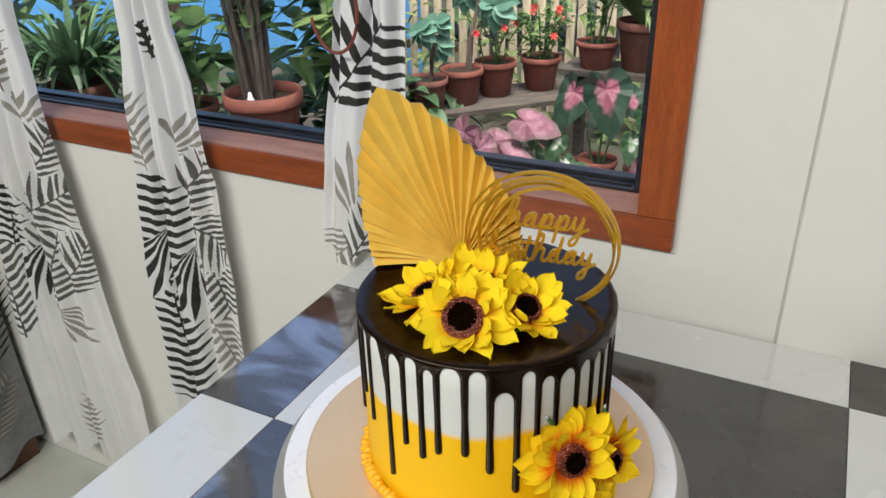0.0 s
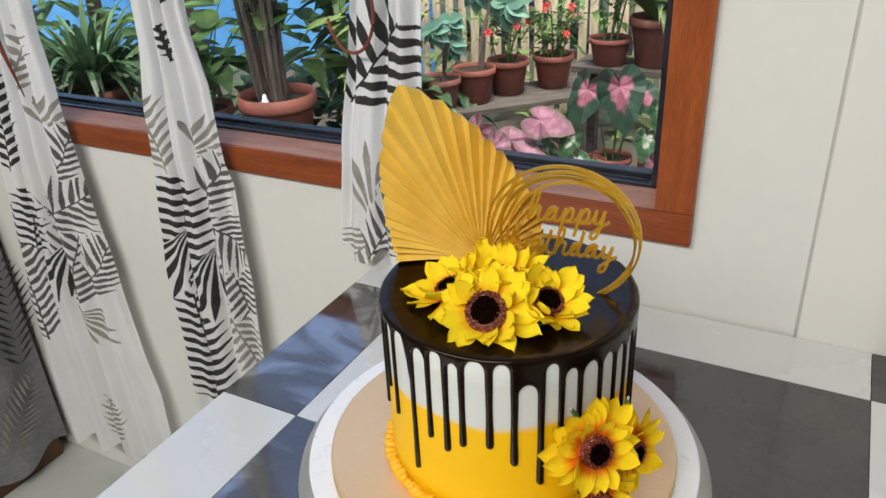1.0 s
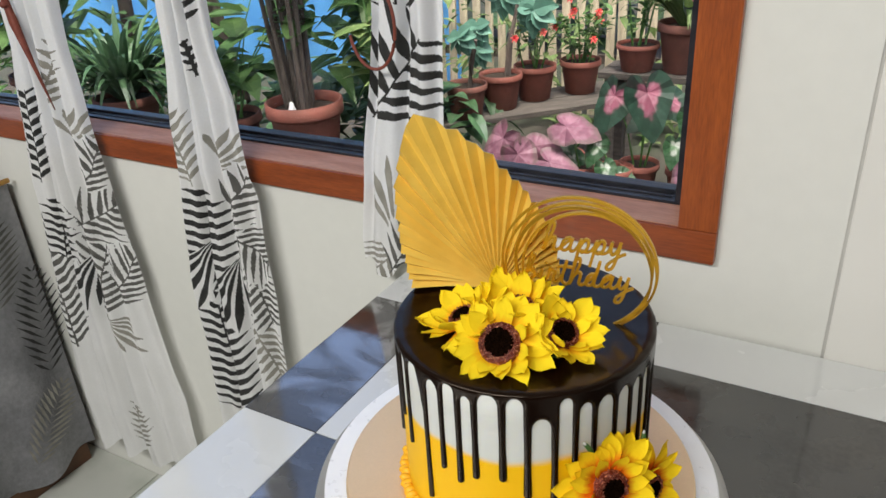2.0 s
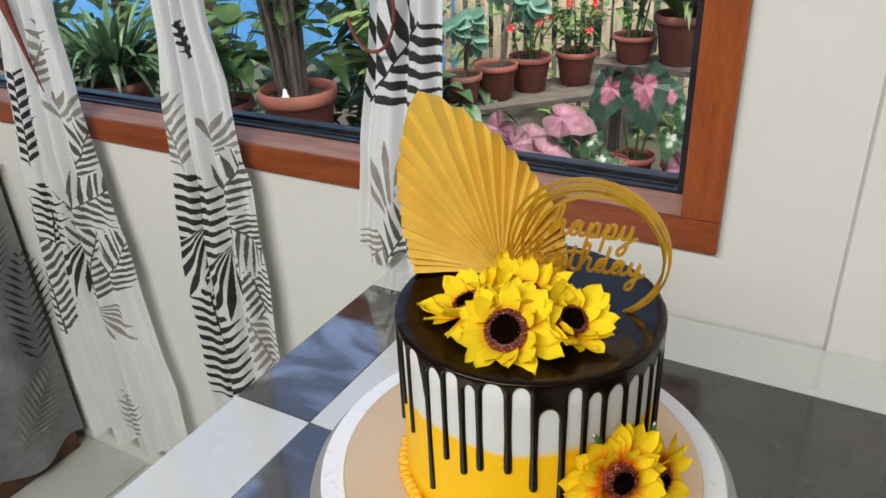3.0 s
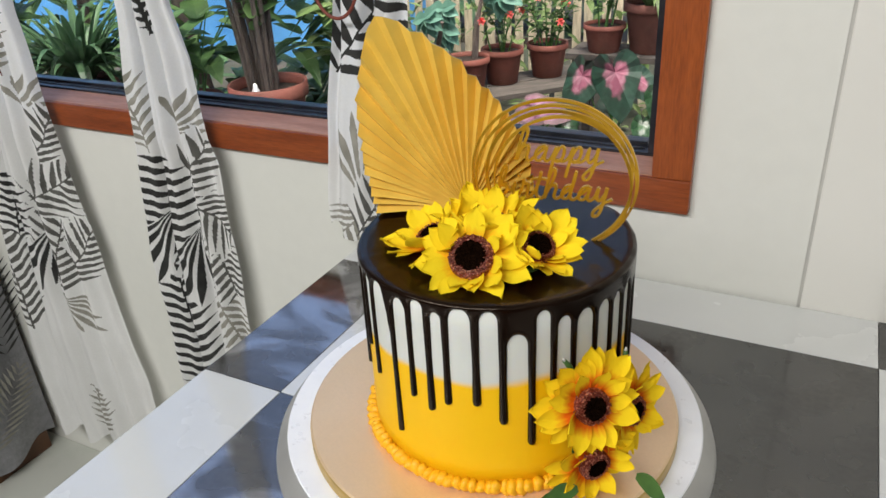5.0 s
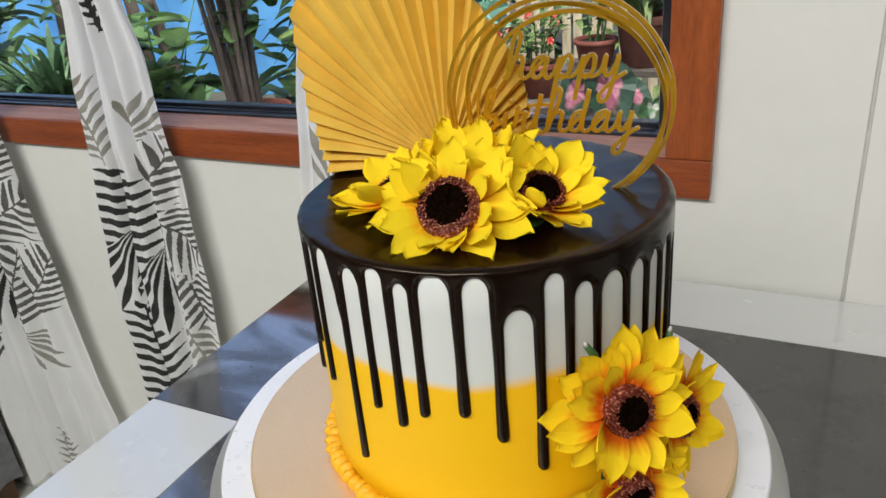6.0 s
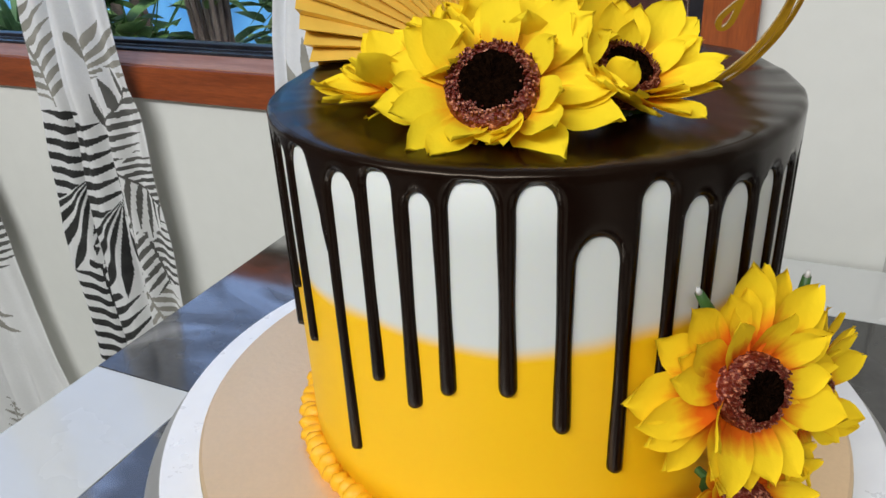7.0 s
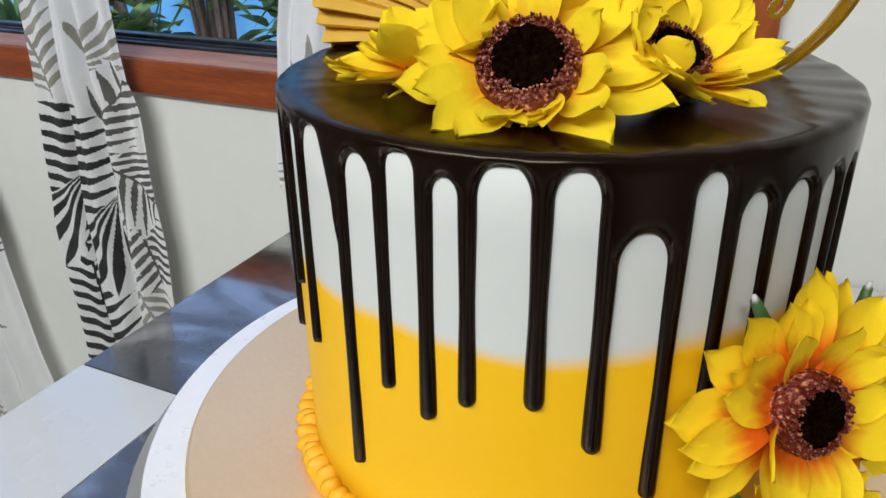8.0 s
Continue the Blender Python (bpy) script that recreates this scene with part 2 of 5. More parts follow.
def ombre():
    """White buttercream that turns yellow towards the base, with a soft uneven border."""
    m = shader("ombre_buttercream", (0.63, 0.645, 0.605), 0.45, bump=0.10, bump_scale=70)
    n, l = m.node_tree.nodes, m.node_tree.links
    b = n["Principled BSDF"]
    b.inputs["Subsurface Weight"].default_value = 0.15
    b.inputs["Specular IOR Level"].default_value = 0.3
    b.inputs["Subsurface Radius"].default_value = (0.006, 0.004, 0.0015)
    co = n.new("ShaderNodeTexCoord")
    sp = n.new("ShaderNodeSeparateXYZ")
    l.new(co.outputs["Object"], sp.inputs[0])
    t = n.new("ShaderNodeTexNoise")
    t.inputs["Scale"].default_value, t.inputs["Detail"].default_value = 16.0, 2.0
    l.new(co.outputs["Object"], t.inputs["Vector"])
    a = n.new("ShaderNodeMath")
    a.operation = "MULTIPLY_ADD"
    a.inputs[1].default_value = 0.016
    l.new(t.outputs["Fac"], a.inputs[0])
    l.new(sp.outputs["Z"], a.inputs[2])
    r = n.new("ShaderNodeMapRange")
    r.interpolation_type = "SMOOTHSTEP"
    r.inputs["From Min"].default_value, r.inputs["From Max"].default_value = 0.0848, 0.0908
    l.new(a.outputs[0], r.inputs["Value"])
    c = n.new("ShaderNodeMix")
    c.data_type = "RGBA"
    c.inputs["A"].default_value, c.inputs["B"].default_value = (0.90, 0.515, 0.002, 1), (0.63, 0.645, 0.605, 1)
    l.new(r.outputs[0], c.inputs["Factor"])
    l.new(c.outputs["Result"], b.inputs["Base Color"])
    return m


def petal_paint(name, deep, tip, root=0.012, end=0.03):
    """Cloth petal, orange at the root and yellow at the tip."""
    m = shader(name, tip, 0.8, bump=0.18, bump_scale=240)
    n, l = m.node_tree.nodes, m.node_tree.links
    b = n["Principled BSDF"]
    co = n.new("ShaderNodeTexCoord")
    sp = n.new("ShaderNodeSeparateXYZ")
    l.new(co.outputs["Object"], sp.inputs[0])
    t = n.new("ShaderNodeTexNoise")
    t.inputs["Scale"].default_value, t.inputs["Detail"].default_value = 180.0, 4.0
    mp = n.new("ShaderNodeMapping")
    mp.inputs["Scale"].default_value = (0.25, 1.5, 1)
    l.new(co.outputs["Object"], mp.inputs[0])
    l.new(mp.outputs[0], t.inputs["Vector"])
    a = n.new("ShaderNodeMath")
    a.operation = "MULTIPLY_ADD"
    a.inputs[1].default_value = 0.012
    l.new(t.outputs["Fac"], a.inputs[0])
    l.new(sp.outputs["X"], a.inputs[2])
    r = n.new("ShaderNodeMapRange")
    r.inputs["From Min"].default_value, r.inputs["From Max"].default_value = root + 0.005, end
    l.new(a.outputs[0], r.inputs["Value"])
    c = n.new("ShaderNodeMix")
    c.data_type = "RGBA"
    c.inputs["A"].default_value, c.inputs["B"].default_value = (*deep, 1), (*tip, 1)
    l.new(r.outputs[0], c.inputs["Factor"])
    oi = n.new("ShaderNodeObjectInfo")
    rv = n.new("ShaderNodeMapRange")
    b.inputs["Specular IOR Level"].default_value = 0.15
    rv.inputs["To Min"].default_value, rv.inputs["To Max"].default_value = 0.96, 1.03
    l.new(oi.outputs["Random"], rv.inputs["Value"])
    h = n.new("ShaderNodeHueSaturation")
    l.new(rv.outputs[0], h.inputs["Value"])
    l.new(c.outputs["Result"], h.inputs["Color"])
    l.new(h.outputs[0], b.inputs["Base Color"])
    tr = n.new("ShaderNodeBsdfTranslucent")
    ms = n.new("ShaderNodeMixShader")
    ms.inputs[0].default_value = 0.2
    l.new(h.outputs[0], tr.inputs[0])
    l.new(b.outputs[0], ms.inputs[1])
    l.new(tr.outputs[0], ms.inputs[2])
    l.new(ms.outputs[0], n["Material Output"].inputs[0])
    return m


FROSTING = ombre()
PETAL_TOP = petal_paint("lemon_petal", (0.90, 0.30, 0.004), (0.98, 0.745, 0.020), 0.014, 0.031)
PETAL_SIDE = petal_paint("amber_petal", (0.76, 0.14, 0.003), (0.98, 0.69, 0.014), 0.019, 0.033)

GLASS = bpy.data.materials.new("window_glass")
GLASS.use_nodes = True
gb = GLASS.node_tree.nodes["Principled BSDF"]
gb.inputs["Transmission Weight"].default_value = 1.0
gb.inputs["Roughness"].default_value = 0.0
gb.inputs["IOR"].default_value = 1.1
gb.inputs["Base Color"].default_value = (0.93, 0.96, 0.96, 1)


# ---- mesh helpers ----
def part(name, bm, material, parent=None, label="", smooth=False):
    me = bpy.data.meshes.new(name)
    bm.normal_update()
    bm.to_mesh(me)
    bm.free()
    me.materials.append(material)
    if smooth:
        me.polygons.foreach_set("use_smooth", [True] * len(me.polygons))
    ob = new(name, me)
    if parent:
        ob.parent = parent
    if label:
        ob["label"] = label
    return ob


def share(name, mesh, parent, m):
    ob = new(name, mesh)
    ob.parent = parent
    ob.matrix_basis = m
    return ob


def empty(name, m=None):
    ob = new(name)
    ob.empty_display_size = 0.05
    if m is not None:
        ob.matrix_world = m
    return ob


def box(x0, x1, y0, y1, z0, z1, bevel=0.0, bm=None):
    own = bmesh.new()
    bmesh.ops.create_cube(own, size=1.0, matrix=Matrix.LocRotScale(((x0 + x1) / 2, (y0 + y1) / 2, (z0 + z1) / 2), None, (x1 - x0, y1 - y0, z1 - z0)))
    if bevel:
        bmesh.ops.bevel(own, geom=own.edges[:], offset=bevel, segments=2, affect="EDGES", profile=0.7)
    if bm is None:
        return own
    me = bpy.data.meshes.new("tmp")
    own.to_mesh(me)
    own.free()
    bm.from_mesh(me)
    bpy.data.meshes.remove(me)
    return bm


def lathe(profile, n=96, bm=None):
    """A turned form from (radius, height) pairs, closed where the radius is 0."""
    bm = bm or bmesh.new()
    rings = []
    for r, z in profile:
        if r < 1e-6:
            rings.append([bm.verts.new((0, 0, z))])
        else:
            rings.append([bm.verts.new((r * math.cos(2 * math.pi * i / n), r * math.sin(2 * math.pi * i / n), z)) for i in range(n)])
    for a, b in zip(rings, rings[1:]):
        for i in range(n):
            j = (i + 1) % n
            if len(a) == 1 and len(b) == 1:
                continue
            if len(a) == 1:
                bm.faces.new((a[0], b[i], b[j]))
            elif len(b) == 1:
                bm.faces.new((a[i], b[0], a[j]))
            else:
                bm.faces.new((a[i], b[i], b[j], a[j]))
    bmesh.ops.recalc_face_normals(bm, faces=bm.faces[:])
    return bm


def tube(points, radii, n=8, bm=None, closed=False):
    """A round bar along points."""
    bm = bm or bmesh.new()
    pts = [Vector(p) for p in points]
    count = len(pts)
    rings = []
    for k, p in enumerate(pts):
        a = pts[k - 1] if (k > 0 or closed) else p
        b = pts[(k + 1) % count] if (k < count - 1 or closed) else p
        d = (b - a).normalized()
        s = d.orthogonal() if abs(d.z) > 0.98 else d.cross(Vector((0, 0, 1)))
        s.normalize()
        u = s.cross(d)
        r = radii[k] if isinstance(radii, (list, tuple)) else radii
        rings.append([bm.verts.new(p + r * (math.cos(2 * math.pi * i / n) * s + math.sin(2 * math.pi * i / n) * u)) for i in range(n)])
    pairs = list(zip(rings, rings[1:])) + ([(rings[-1], rings[0])] if closed else [])
    for a, b in pairs:
        for i in range(n):
            j = (i + 1) % n
            bm.faces.new((a[i], a[j], b[j], b[i]))
    if not closed:
        bm.faces.new(rings[0][::-1])
        bm.faces.new(rings[-1])
    return bm


def interp(x, pairs):
    return float(np.interp(x, [p[0] for p in pairs], [p[1] for p in pairs]))


# ---- room ----
YW = 0.377
WX0, WX1, WZ0, WZ1 = -1.9, 0.291, 0.892, 2.05
ROOM = (-2.5, 2.2, -2.9, YW, 0.0, 2.65)


def room():
    x0, x1, y0, y1, z0, z1 = ROOM
    t = 0.12
    wall = empty("wall_north")
    tagged(wall, "pale cream painted wall with a wide window opening", "wall", kind="structure")
    part("wall_below_window", box(x0, WX1 + 0.02, y1, y1 + t, z0 - 0.3, WZ0 - 0.02), WALL, wall)
    part("wall_above_window", box(x0, WX1 + 0.02, y1, y1 + t, WZ1 + 0.02, z1), WALL, wall)
    part("wall_beside_window", box(x0, WX0 - 0.02, y1, y1 + t, WZ0 - 0.02, WZ1 + 0.02), WALL, wall)
    part("wall_pier", box(WX1 + 0.02, 0.4695, y1, y1 + t, z0 - 0.3, z1), WALL, wall)
    part("panel_joint", box(0.4695, 0.473, y1 + 0.003, y1 + t, z0 - 0.3, z1), GAP, wall)
    part("wall_panel", box(0.473, x1, y1 - 0.003, y1 + t, z0 - 0.3, z1, 0.0015), PANEL, wall)
    # Unseen walls that close the room, in the darkened paint.
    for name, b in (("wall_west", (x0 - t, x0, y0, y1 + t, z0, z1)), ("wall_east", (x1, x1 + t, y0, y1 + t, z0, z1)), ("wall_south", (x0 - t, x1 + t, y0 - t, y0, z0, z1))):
        tagged(part(name, box(*b), DIM), "plain room wall out of view, darkened to dim reflections", "wall", kind="structure")
    tagged(part("ceiling", box(x0 - t, x1 + t, y0 - t, y1 + t, z1, z1 + t), CEIL), "plain white painted ceiling", "ceiling", kind="structure")
    floor = tagged(part("floor", box(x0 - t, x1 + t, y0 - t, y1, -0.1, -0.004), GAP), "pale glossy tiled floor with faint green stains", "floor", kind="structure")
    tile = box(-0.1985, 0.1985, -0.1985, 0.1985, -0.006, 0, 0.0015)
    me = bpy.data.meshes.new("floor_tile")
    tile.to_mesh(me)
    tile.free()
    me.materials.append(FLOOR)
    for i in range(11):
        for j in range(8):
            share("floor_tile", me, floor, Matrix.Translation((x0 + 0.2 + 0.4 * i, y1 - 0.2 - 0.4 * j, 0)))


room()


def window():
    win = empty("window_1", Matrix.Translation((0, 0, 0)))
    tagged(win, "wide window with reddish brown wooden frame and black aluminium rails", "window", kind="structure")
    f0, f1 = 0.365, 0.497
    fr = part("window_frame", box(WX0 - 0.046, WX1 + 0.046, f0, f1, WZ0 - 0.042, WZ0, 0.0025), WOOD, win, "reddish brown varnished wooden sill board")
    part("frame_upright", box(WX1, WX1 + 0.046, f0 + 0.0005, f1, WZ0 + 0.0003, WZ1, 0.0025), WOOD_UP, win, "reddish brown varnished wooden upright")
    part("frame_upright", box(WX0 - 0.046, WX0, f0 + 0.0005, f1, WZ0 + 0.0003, WZ1, 0.0025), WOOD_UP, win)
    part("frame_head", box(WX0 - 0.046, WX1 + 0.046, f0, f1, WZ1, WZ1 + 0.042, 0.0025), WOOD, win)
    part("sill_top", box(WX0, WX1 - 0.0003, f0 + 0.004, 0.4310, WZ0 + 0.0002, WZ0 + 0.0016, 0.0004), SILL, win, "pinkish sill surface with daylight put into its colour")
    rail = box(WX0, WX1, 0.4316, 0.492, WZ0 + 0.0004, WZ0 + 0.005, 0.001)
    box(WX0 + 0.013, WX1 - 0.0265, 0.444, 0.448, WZ0 + 0.0045, WZ0 + 0.007, 0.001, rail)
    box(WX0 + 0.013, WX1 - 0.0265, 0.458, 0.476, WZ0 + 0.0045, WZ0 + 0.010, 0.0015, rail)
    part("bottom_rail", rail, ALU, win, "black aluminium sliding track")
    part("side_rail", box(WX1 - 0.020, WX1 - 0.0004, 0.4320, 0.49, WZ0 + 0.0054, WZ1, 0.001), ALU, win)
    part("side_rail", box(WX0 + 0.0004, WX0 + 0.012, 0.4405, 0.49, WZ0 + 0.0054, WZ1, 0.001), ALU, win)
    part("top_rail", box(WX0 + 0.0125, WX1 - 0.0265, 0.436, 0.49, WZ1 - 0.03, WZ1 - 0.0004, 0.001), ALU, win)
    for k in (-0.60,):
        part("mullion", box(k - 0.014, k + 0.014, 0.458, 0.476, WZ0 + 0.0102, WZ1 - 0.03, 0.001), ALU, win)
    for a, b in ((WX0 + 0.012, -0.614), (-0.586, WX1 - 0.026)):
        pane = part("pane", box(a + 0.0003, b - 0.0003, 0.465, 0.469, WZ0 + 0.0075, WZ1 - 0.0303), GLASS, win)
        pane.visible_shadow = False


window()


# ---- table with checkered tiles ----
T = 0.2775
TX0, TX1, TY0, TZ = -0.104, 1.12, -0.80, 0.75


def table():
    tab = empty("dining_table", Matrix.Translation((0.5, -0.2, 0)))
    tagged(tab, "table topped with black and white checkered glossy tiles against wall", "table")
    inv = Matrix.Translation((-0.5, 0.2, 0))

    def put(name, bm, mat, label=""):
        bm.transform(inv)
        return part(name, bm, mat, tab, label)
    put("tabletop", box(TX0 + 0.002, TX1, TY0, YW - 0.005, TZ - 0.045, TZ - 0.006, 0.002), APRON, "grey board under the tiles")
    for x in (TX0 + 0.08, TX1 - 0.08):
        for y in (TY0 + 0.08, YW - 0.10):
            put("leg", box(x - 0.03, x + 0.03, y - 0.03, y + 0.03, 0.0, TZ - 0.045, 0.004), APRON)
    xs = [TX0, 0, T, 2 * T, 3 * T, 4 * T]
    ys = [YW - 0.0035, T, 0, -T, -2 * T, TY0]
    g = 0.0004
    for c in range(5):
        for r in range(5):
            b = box(xs[c] + g, xs[c + 1] - g, ys[r + 1] + g, ys[r] - g, TZ - 0.006, TZ, 0.0007)
            put("tile", b, BLACKTILE if (c + r) % 2 else WHITETILE)


table()

# ---- cake stand and cake ----
SX, SY = 0.2823, -0.0873
CX, CY = 0.2920, -0.0960
ZS, ZB, ZT, RC = 0.889, 0.9000, 1.0293, 0.0842


def cake_stand():
    st = empty("cake_turntable", Matrix.Translation((SX, SY, TZ)))
    tagged(st, "round brushed aluminium cake turntable standing on tiled table", "cake stand")
    h = ZS - TZ
    part("turning_plate", lathe([(0, h - 0.006), (0.118, h - 0.006), (0.1447, h - 0.003), (0.1455, h - 0.001), (0.1447, h), (0.10, h), (0, h)], 160), STEEL, st, smooth=False)
    part("plate_skirt", lathe([(0.1452, h - 0.0025), (0.1535, h - 0.011), (0.1555, h - 0.018), (0.1545, h - 0.025), (0.147, h - 0.026), (0.144, h - 0.008)], 160), STEEL_SIDE, st, "matt grey cast aluminium rim", True)
    part("column", lathe([(0.045, 0.012), (0.028, 0.022), (0.024, h - 0.03), (0.06, h - 0.008)], 64), STEEL_SIDE, st, smooth=True)
    part("foot", lathe([(0, 0), (0.098, 0), (0.100, 0.004), (0.094, 0.010), (0.045, 0.014), (0, 0.014)], 96), STEEL_SIDE, st, smooth=True)


cake_stand()


def cake_board():
    b = empty("cake_board", Matrix.Translation((SX + 0.003, SY - 0.0062, ZS)))
    tagged(b, "round gold foil cake board lying on aluminium turntable", "cake board")
    h = ZB - ZS
    part("board_top", lathe([(0, h), (0.1255, h), (0.1268, h - 0.0012)], 160), BOARD, b)
    part("board_edge", lathe([(0.1268, h - 0.0012), (0.1272, h - 0.003), (0.1272, 0.0008), (0.1260, 0), (0, 0)], 160), BOARD_EDGE, b)


cake_board()

# drips: angle, end height, half width (degrees, metres, degrees)
DRIPS = [(-152, 0.962, 1.3), (-142, 0.950, 1.3), (-133.5, 0.972, 1.2), (-125.5, 0.9575, 1.35), (-111.5, 0.9257, 1.6), (-101.9, 0.9595, 1.55), (-93.4, 0.9542, 1.7), (-86.0, 0.9617, 1.65),
         (-74.5, 0.9637, 1.75), (-64.4, 0.9511, 1.75), (-53.4, 0.9343, 1.7), (-44.9, 0.947, 1.6), (-36.5, 0.955, 1.5), (-26.0, 0.960, 1.5), (-16.8, 0.949, 1.4), (-8.3, 0.964, 1.4)]
# the arches between them: height of each crown
ARCHES = [1.0240, 1.0245, 1.0250, 1.0272, 1.0236, 1.0274, 1.0223, 1.0271, 1.0262, 1.0114, 1.0245, 1.0181, 1.0183, 1.0180, 1.0172, 1.0170]
SLANT = 3


def cake():
    ck = empty("birthday_cake", Matrix.Translation((CX, CY, ZB)))
    tagged(ck, "round white and yellow buttercream cake with dark chocolate drips", "cake")
    h = ZT - ZB
    rng = random.Random(4)
    part("buttercream", lathe([(0, 0), (RC, 0.0), (RC, 0.02), (RC, 0.05), (RC, 0.08), (RC, 0.11), (RC, h - 0.004), (RC - 0.003, h - 0.002), (0, h - 0.002)], 192), FROSTING, ck, "white buttercream fading to yellow at the base", True)
    drips = list(DRIPS)
    arches = list(ARCHES)
    a = 0.5
    while a < 200:
        drips.append((a, rng.uniform(0.93, 0.985), rng.uniform(1.2, 1.7)))
        arches.append(rng.uniform(1.008, 1.019))
        a += rng.uniform(8, 12)
    n = len(drips)
    metre = math.radians(1) * RC

    class Gap:
        """The white slot between two drips: rounded at its top, one side may slant."""

        def __init__(self, k):
            a0, _, w0 = drips[k]
            a1, _, w1 = drips[(k + 1) % n]
            if k + 1 == n:
                a1 += 360
            self.lo, self.hi = a0 + w0, a1 - w1
            self.g = (self.hi - self.lo) * metre / 2
            self.crown = arches[k] - ZB
            bow = min(self.g, 0.0070)
            self.sides = [(bow, bow * 1.45, False), (0.0072, 0.030, True) if k == SLANT else (bow, bow * 1.45, False)]

        def edge(self, x):
            bow, drop, slant = self.sides[x > 0]
            v = min(1.0, max(0.0, (abs(x) - (self.g - bow)) / bow))
            return self.crown - drop * (v ** 1.25 if slant else 1 - math.sqrt(max(0.0, 1 - v ** 2.2)))

        def clear(self, x, z):
            """How far a place on the glaze lies from the slot's border; x from the middle of the slot."""
            bow, drop, slant = self.sides[x > 0]
            ax = abs(x)
            over = ax - (self.g - bow)
            if z >= self.crown:
                return min(math.hypot(max(0.0, over), z - self.crown), z - self.edge(x)) if ax < self.g else math.hypot(over, z - self.crown)
            f = min(1.0, (self.crown - z) / drop)
            v = f ** 0.8 if slant else (1 - (1 - f) ** 2) ** (1 / 2.2)
            side = ax - (self.g - bow) - bow * v
            return max(0.0, min(side, z - self.edge(x))) if ax < self.g else max(0.0, side)

        def foot(self, right):
            return self.crown - self.sides[right][1]
    gaps = [Gap(k) for k in range(n)]
    thick, inner = 0.0021, RC - 0.0004

    def bulge(d, w):
        f = min(1.0, max(0.0, d / w))
        return inner + thick * math.sqrt(1 - (1 - f) ** 2)

    def spot(bm, deg, r, z):
        t = math.radians(deg)
        return bm.verts.new((r * math.cos(t), r * math.sin(t), z))
    prof = [(0.02, 0.0006), (0.04, 0.0005), (0.06, 0.0006), (0.0790, 0.0005), (0.0832, 0.0007), (0.0845, 0.0003), (0.0854, -0.0003), (0.08585, -0.0012)]
    z0 = h - 0.0012
    glaze = bmesh.new()
    top = glaze.verts.new((0, 0, h + 0.0006))
    columns = []

    def column(deg, low, thickness):
        t = math.radians(deg)
        wob = 0.0007 * noise.noise(Vector((math.cos(t) * 2.3, math.sin(t) * 2.3, 1))) + 0.0004 * noise.noise(Vector((math.cos(t) * 9, math.sin(t) * 9, 5)))
        col = [spot(glaze, deg, r * (1 + wob * 3), h + z + (wob if r > 0.07 else 0)) for r, z in prof]
        for k in range(1, 15):
            z = z0 + (low - z0) * (1 - (1 - k / 14) ** 1.6)
            f = min(1.0, (z0 - z) / 0.0012)
            col.append(spot(glaze, deg, 0.08585 * (1 + wob * 3) * (1 - f) + thickness(z) * f, z))
        columns.append(col)
    for k in range(n):
        ang, end, w = drips[k]
        left, right = gaps[k - 1], gaps[k]
        wm = w * metre
        fl, fr = left.foot(1), right.foot(0)
        drip = bmesh.new()
        strips = []
        for j in range(17):
            q = -1 + j / 8
            x = math.sin(q * math.pi / 2)
            f = (x + 1) / 2
            low = fl + (fr - fl) * f * f * (3 - 2 * f)

            def shape(z, x=x):
                f = min(1.0, max(0.0, z - max(fl, fr)) / 0.008)
                return bulge(min(left.clear(left.g + (x + 1) * wm, z), right.clear(-right.g - (1 - x) * wm, z)), wm + (0.0042 - wm) * f)
            column(ang + w * x, low, shape)
            base = end - ZB + wm * 1.1 * (1 - math.sqrt(max(0.0, 1 - x * x)))
            row = []
            for i in range(25):
                u = i / 24
                z = low + (base - low) * (1 - (1 - u) ** 1.35)
                swell = 1 - 0.13 * math.sin(math.pi * min(1.0, u * 1.25)) ** 2 + 0.05 * u * u
                tip = (z - base) / (1.2 * wm)
                d = (1 - abs(x)) * wm
                r = bulge(min(d, max(0.0, z - base) + (0.0 if i == 24 else 0.15 * d)), wm) if tip < 1 else bulge(d, wm)
                row.append(spot(drip, ang + w * x * swell, r + 0.0004 * u * (1 - x * x), z))
            strips.append(row)
        for a, b in zip(strips, strips[1:]):
            for i in range(24):
                drip.faces.new((a[i], a[i + 1], b[i + 1], b[i]))
        part("drip", drip, GANACHE, ck, smooth=True)
        for j in range(1, 24):
            x = math.sin((-1 + j / 12) * math.pi / 2) * right.g
            column((right.lo + right.hi) / 2 + x / metre, right.edge(x), lambda z, x=x: bulge(right.clear(x, z), 0.0024 + 0.0018 * min(1.0, max(0.0, z - right.foot(x > 0)) / 0.008)))
    for a, b in zip(columns, columns[1:] + columns[:1]):
        glaze.faces.new((top, a[0], b[0]))
        for k in range(len(a) - 1):
            glaze.faces.new((a[k], a[k + 1], b[k + 1], b[k]))
    part("chocolate_glaze", glaze, GANACHE, ck, "glossy dark chocolate glaze", True)
    # piped border round the foot
    bm = bmesh.new()
    bmesh.ops.create_icosphere(bm, subdivisions=2, radius=1)
    for v in bm.verts:
        v.co *= 1 + 0.16 * math.sin(7 * math.atan2(v.co.y, v.co.z))
        v.co.x *= 1.0 + 0.25 * v.co.z
    me = bpy.data.meshes.new("piping_shell")
    bm.to_mesh(me)
    bm.free()
    me.materials.append(PIPING)
    me.polygons.foreach_set("use_smooth", [True] * len(me.polygons))
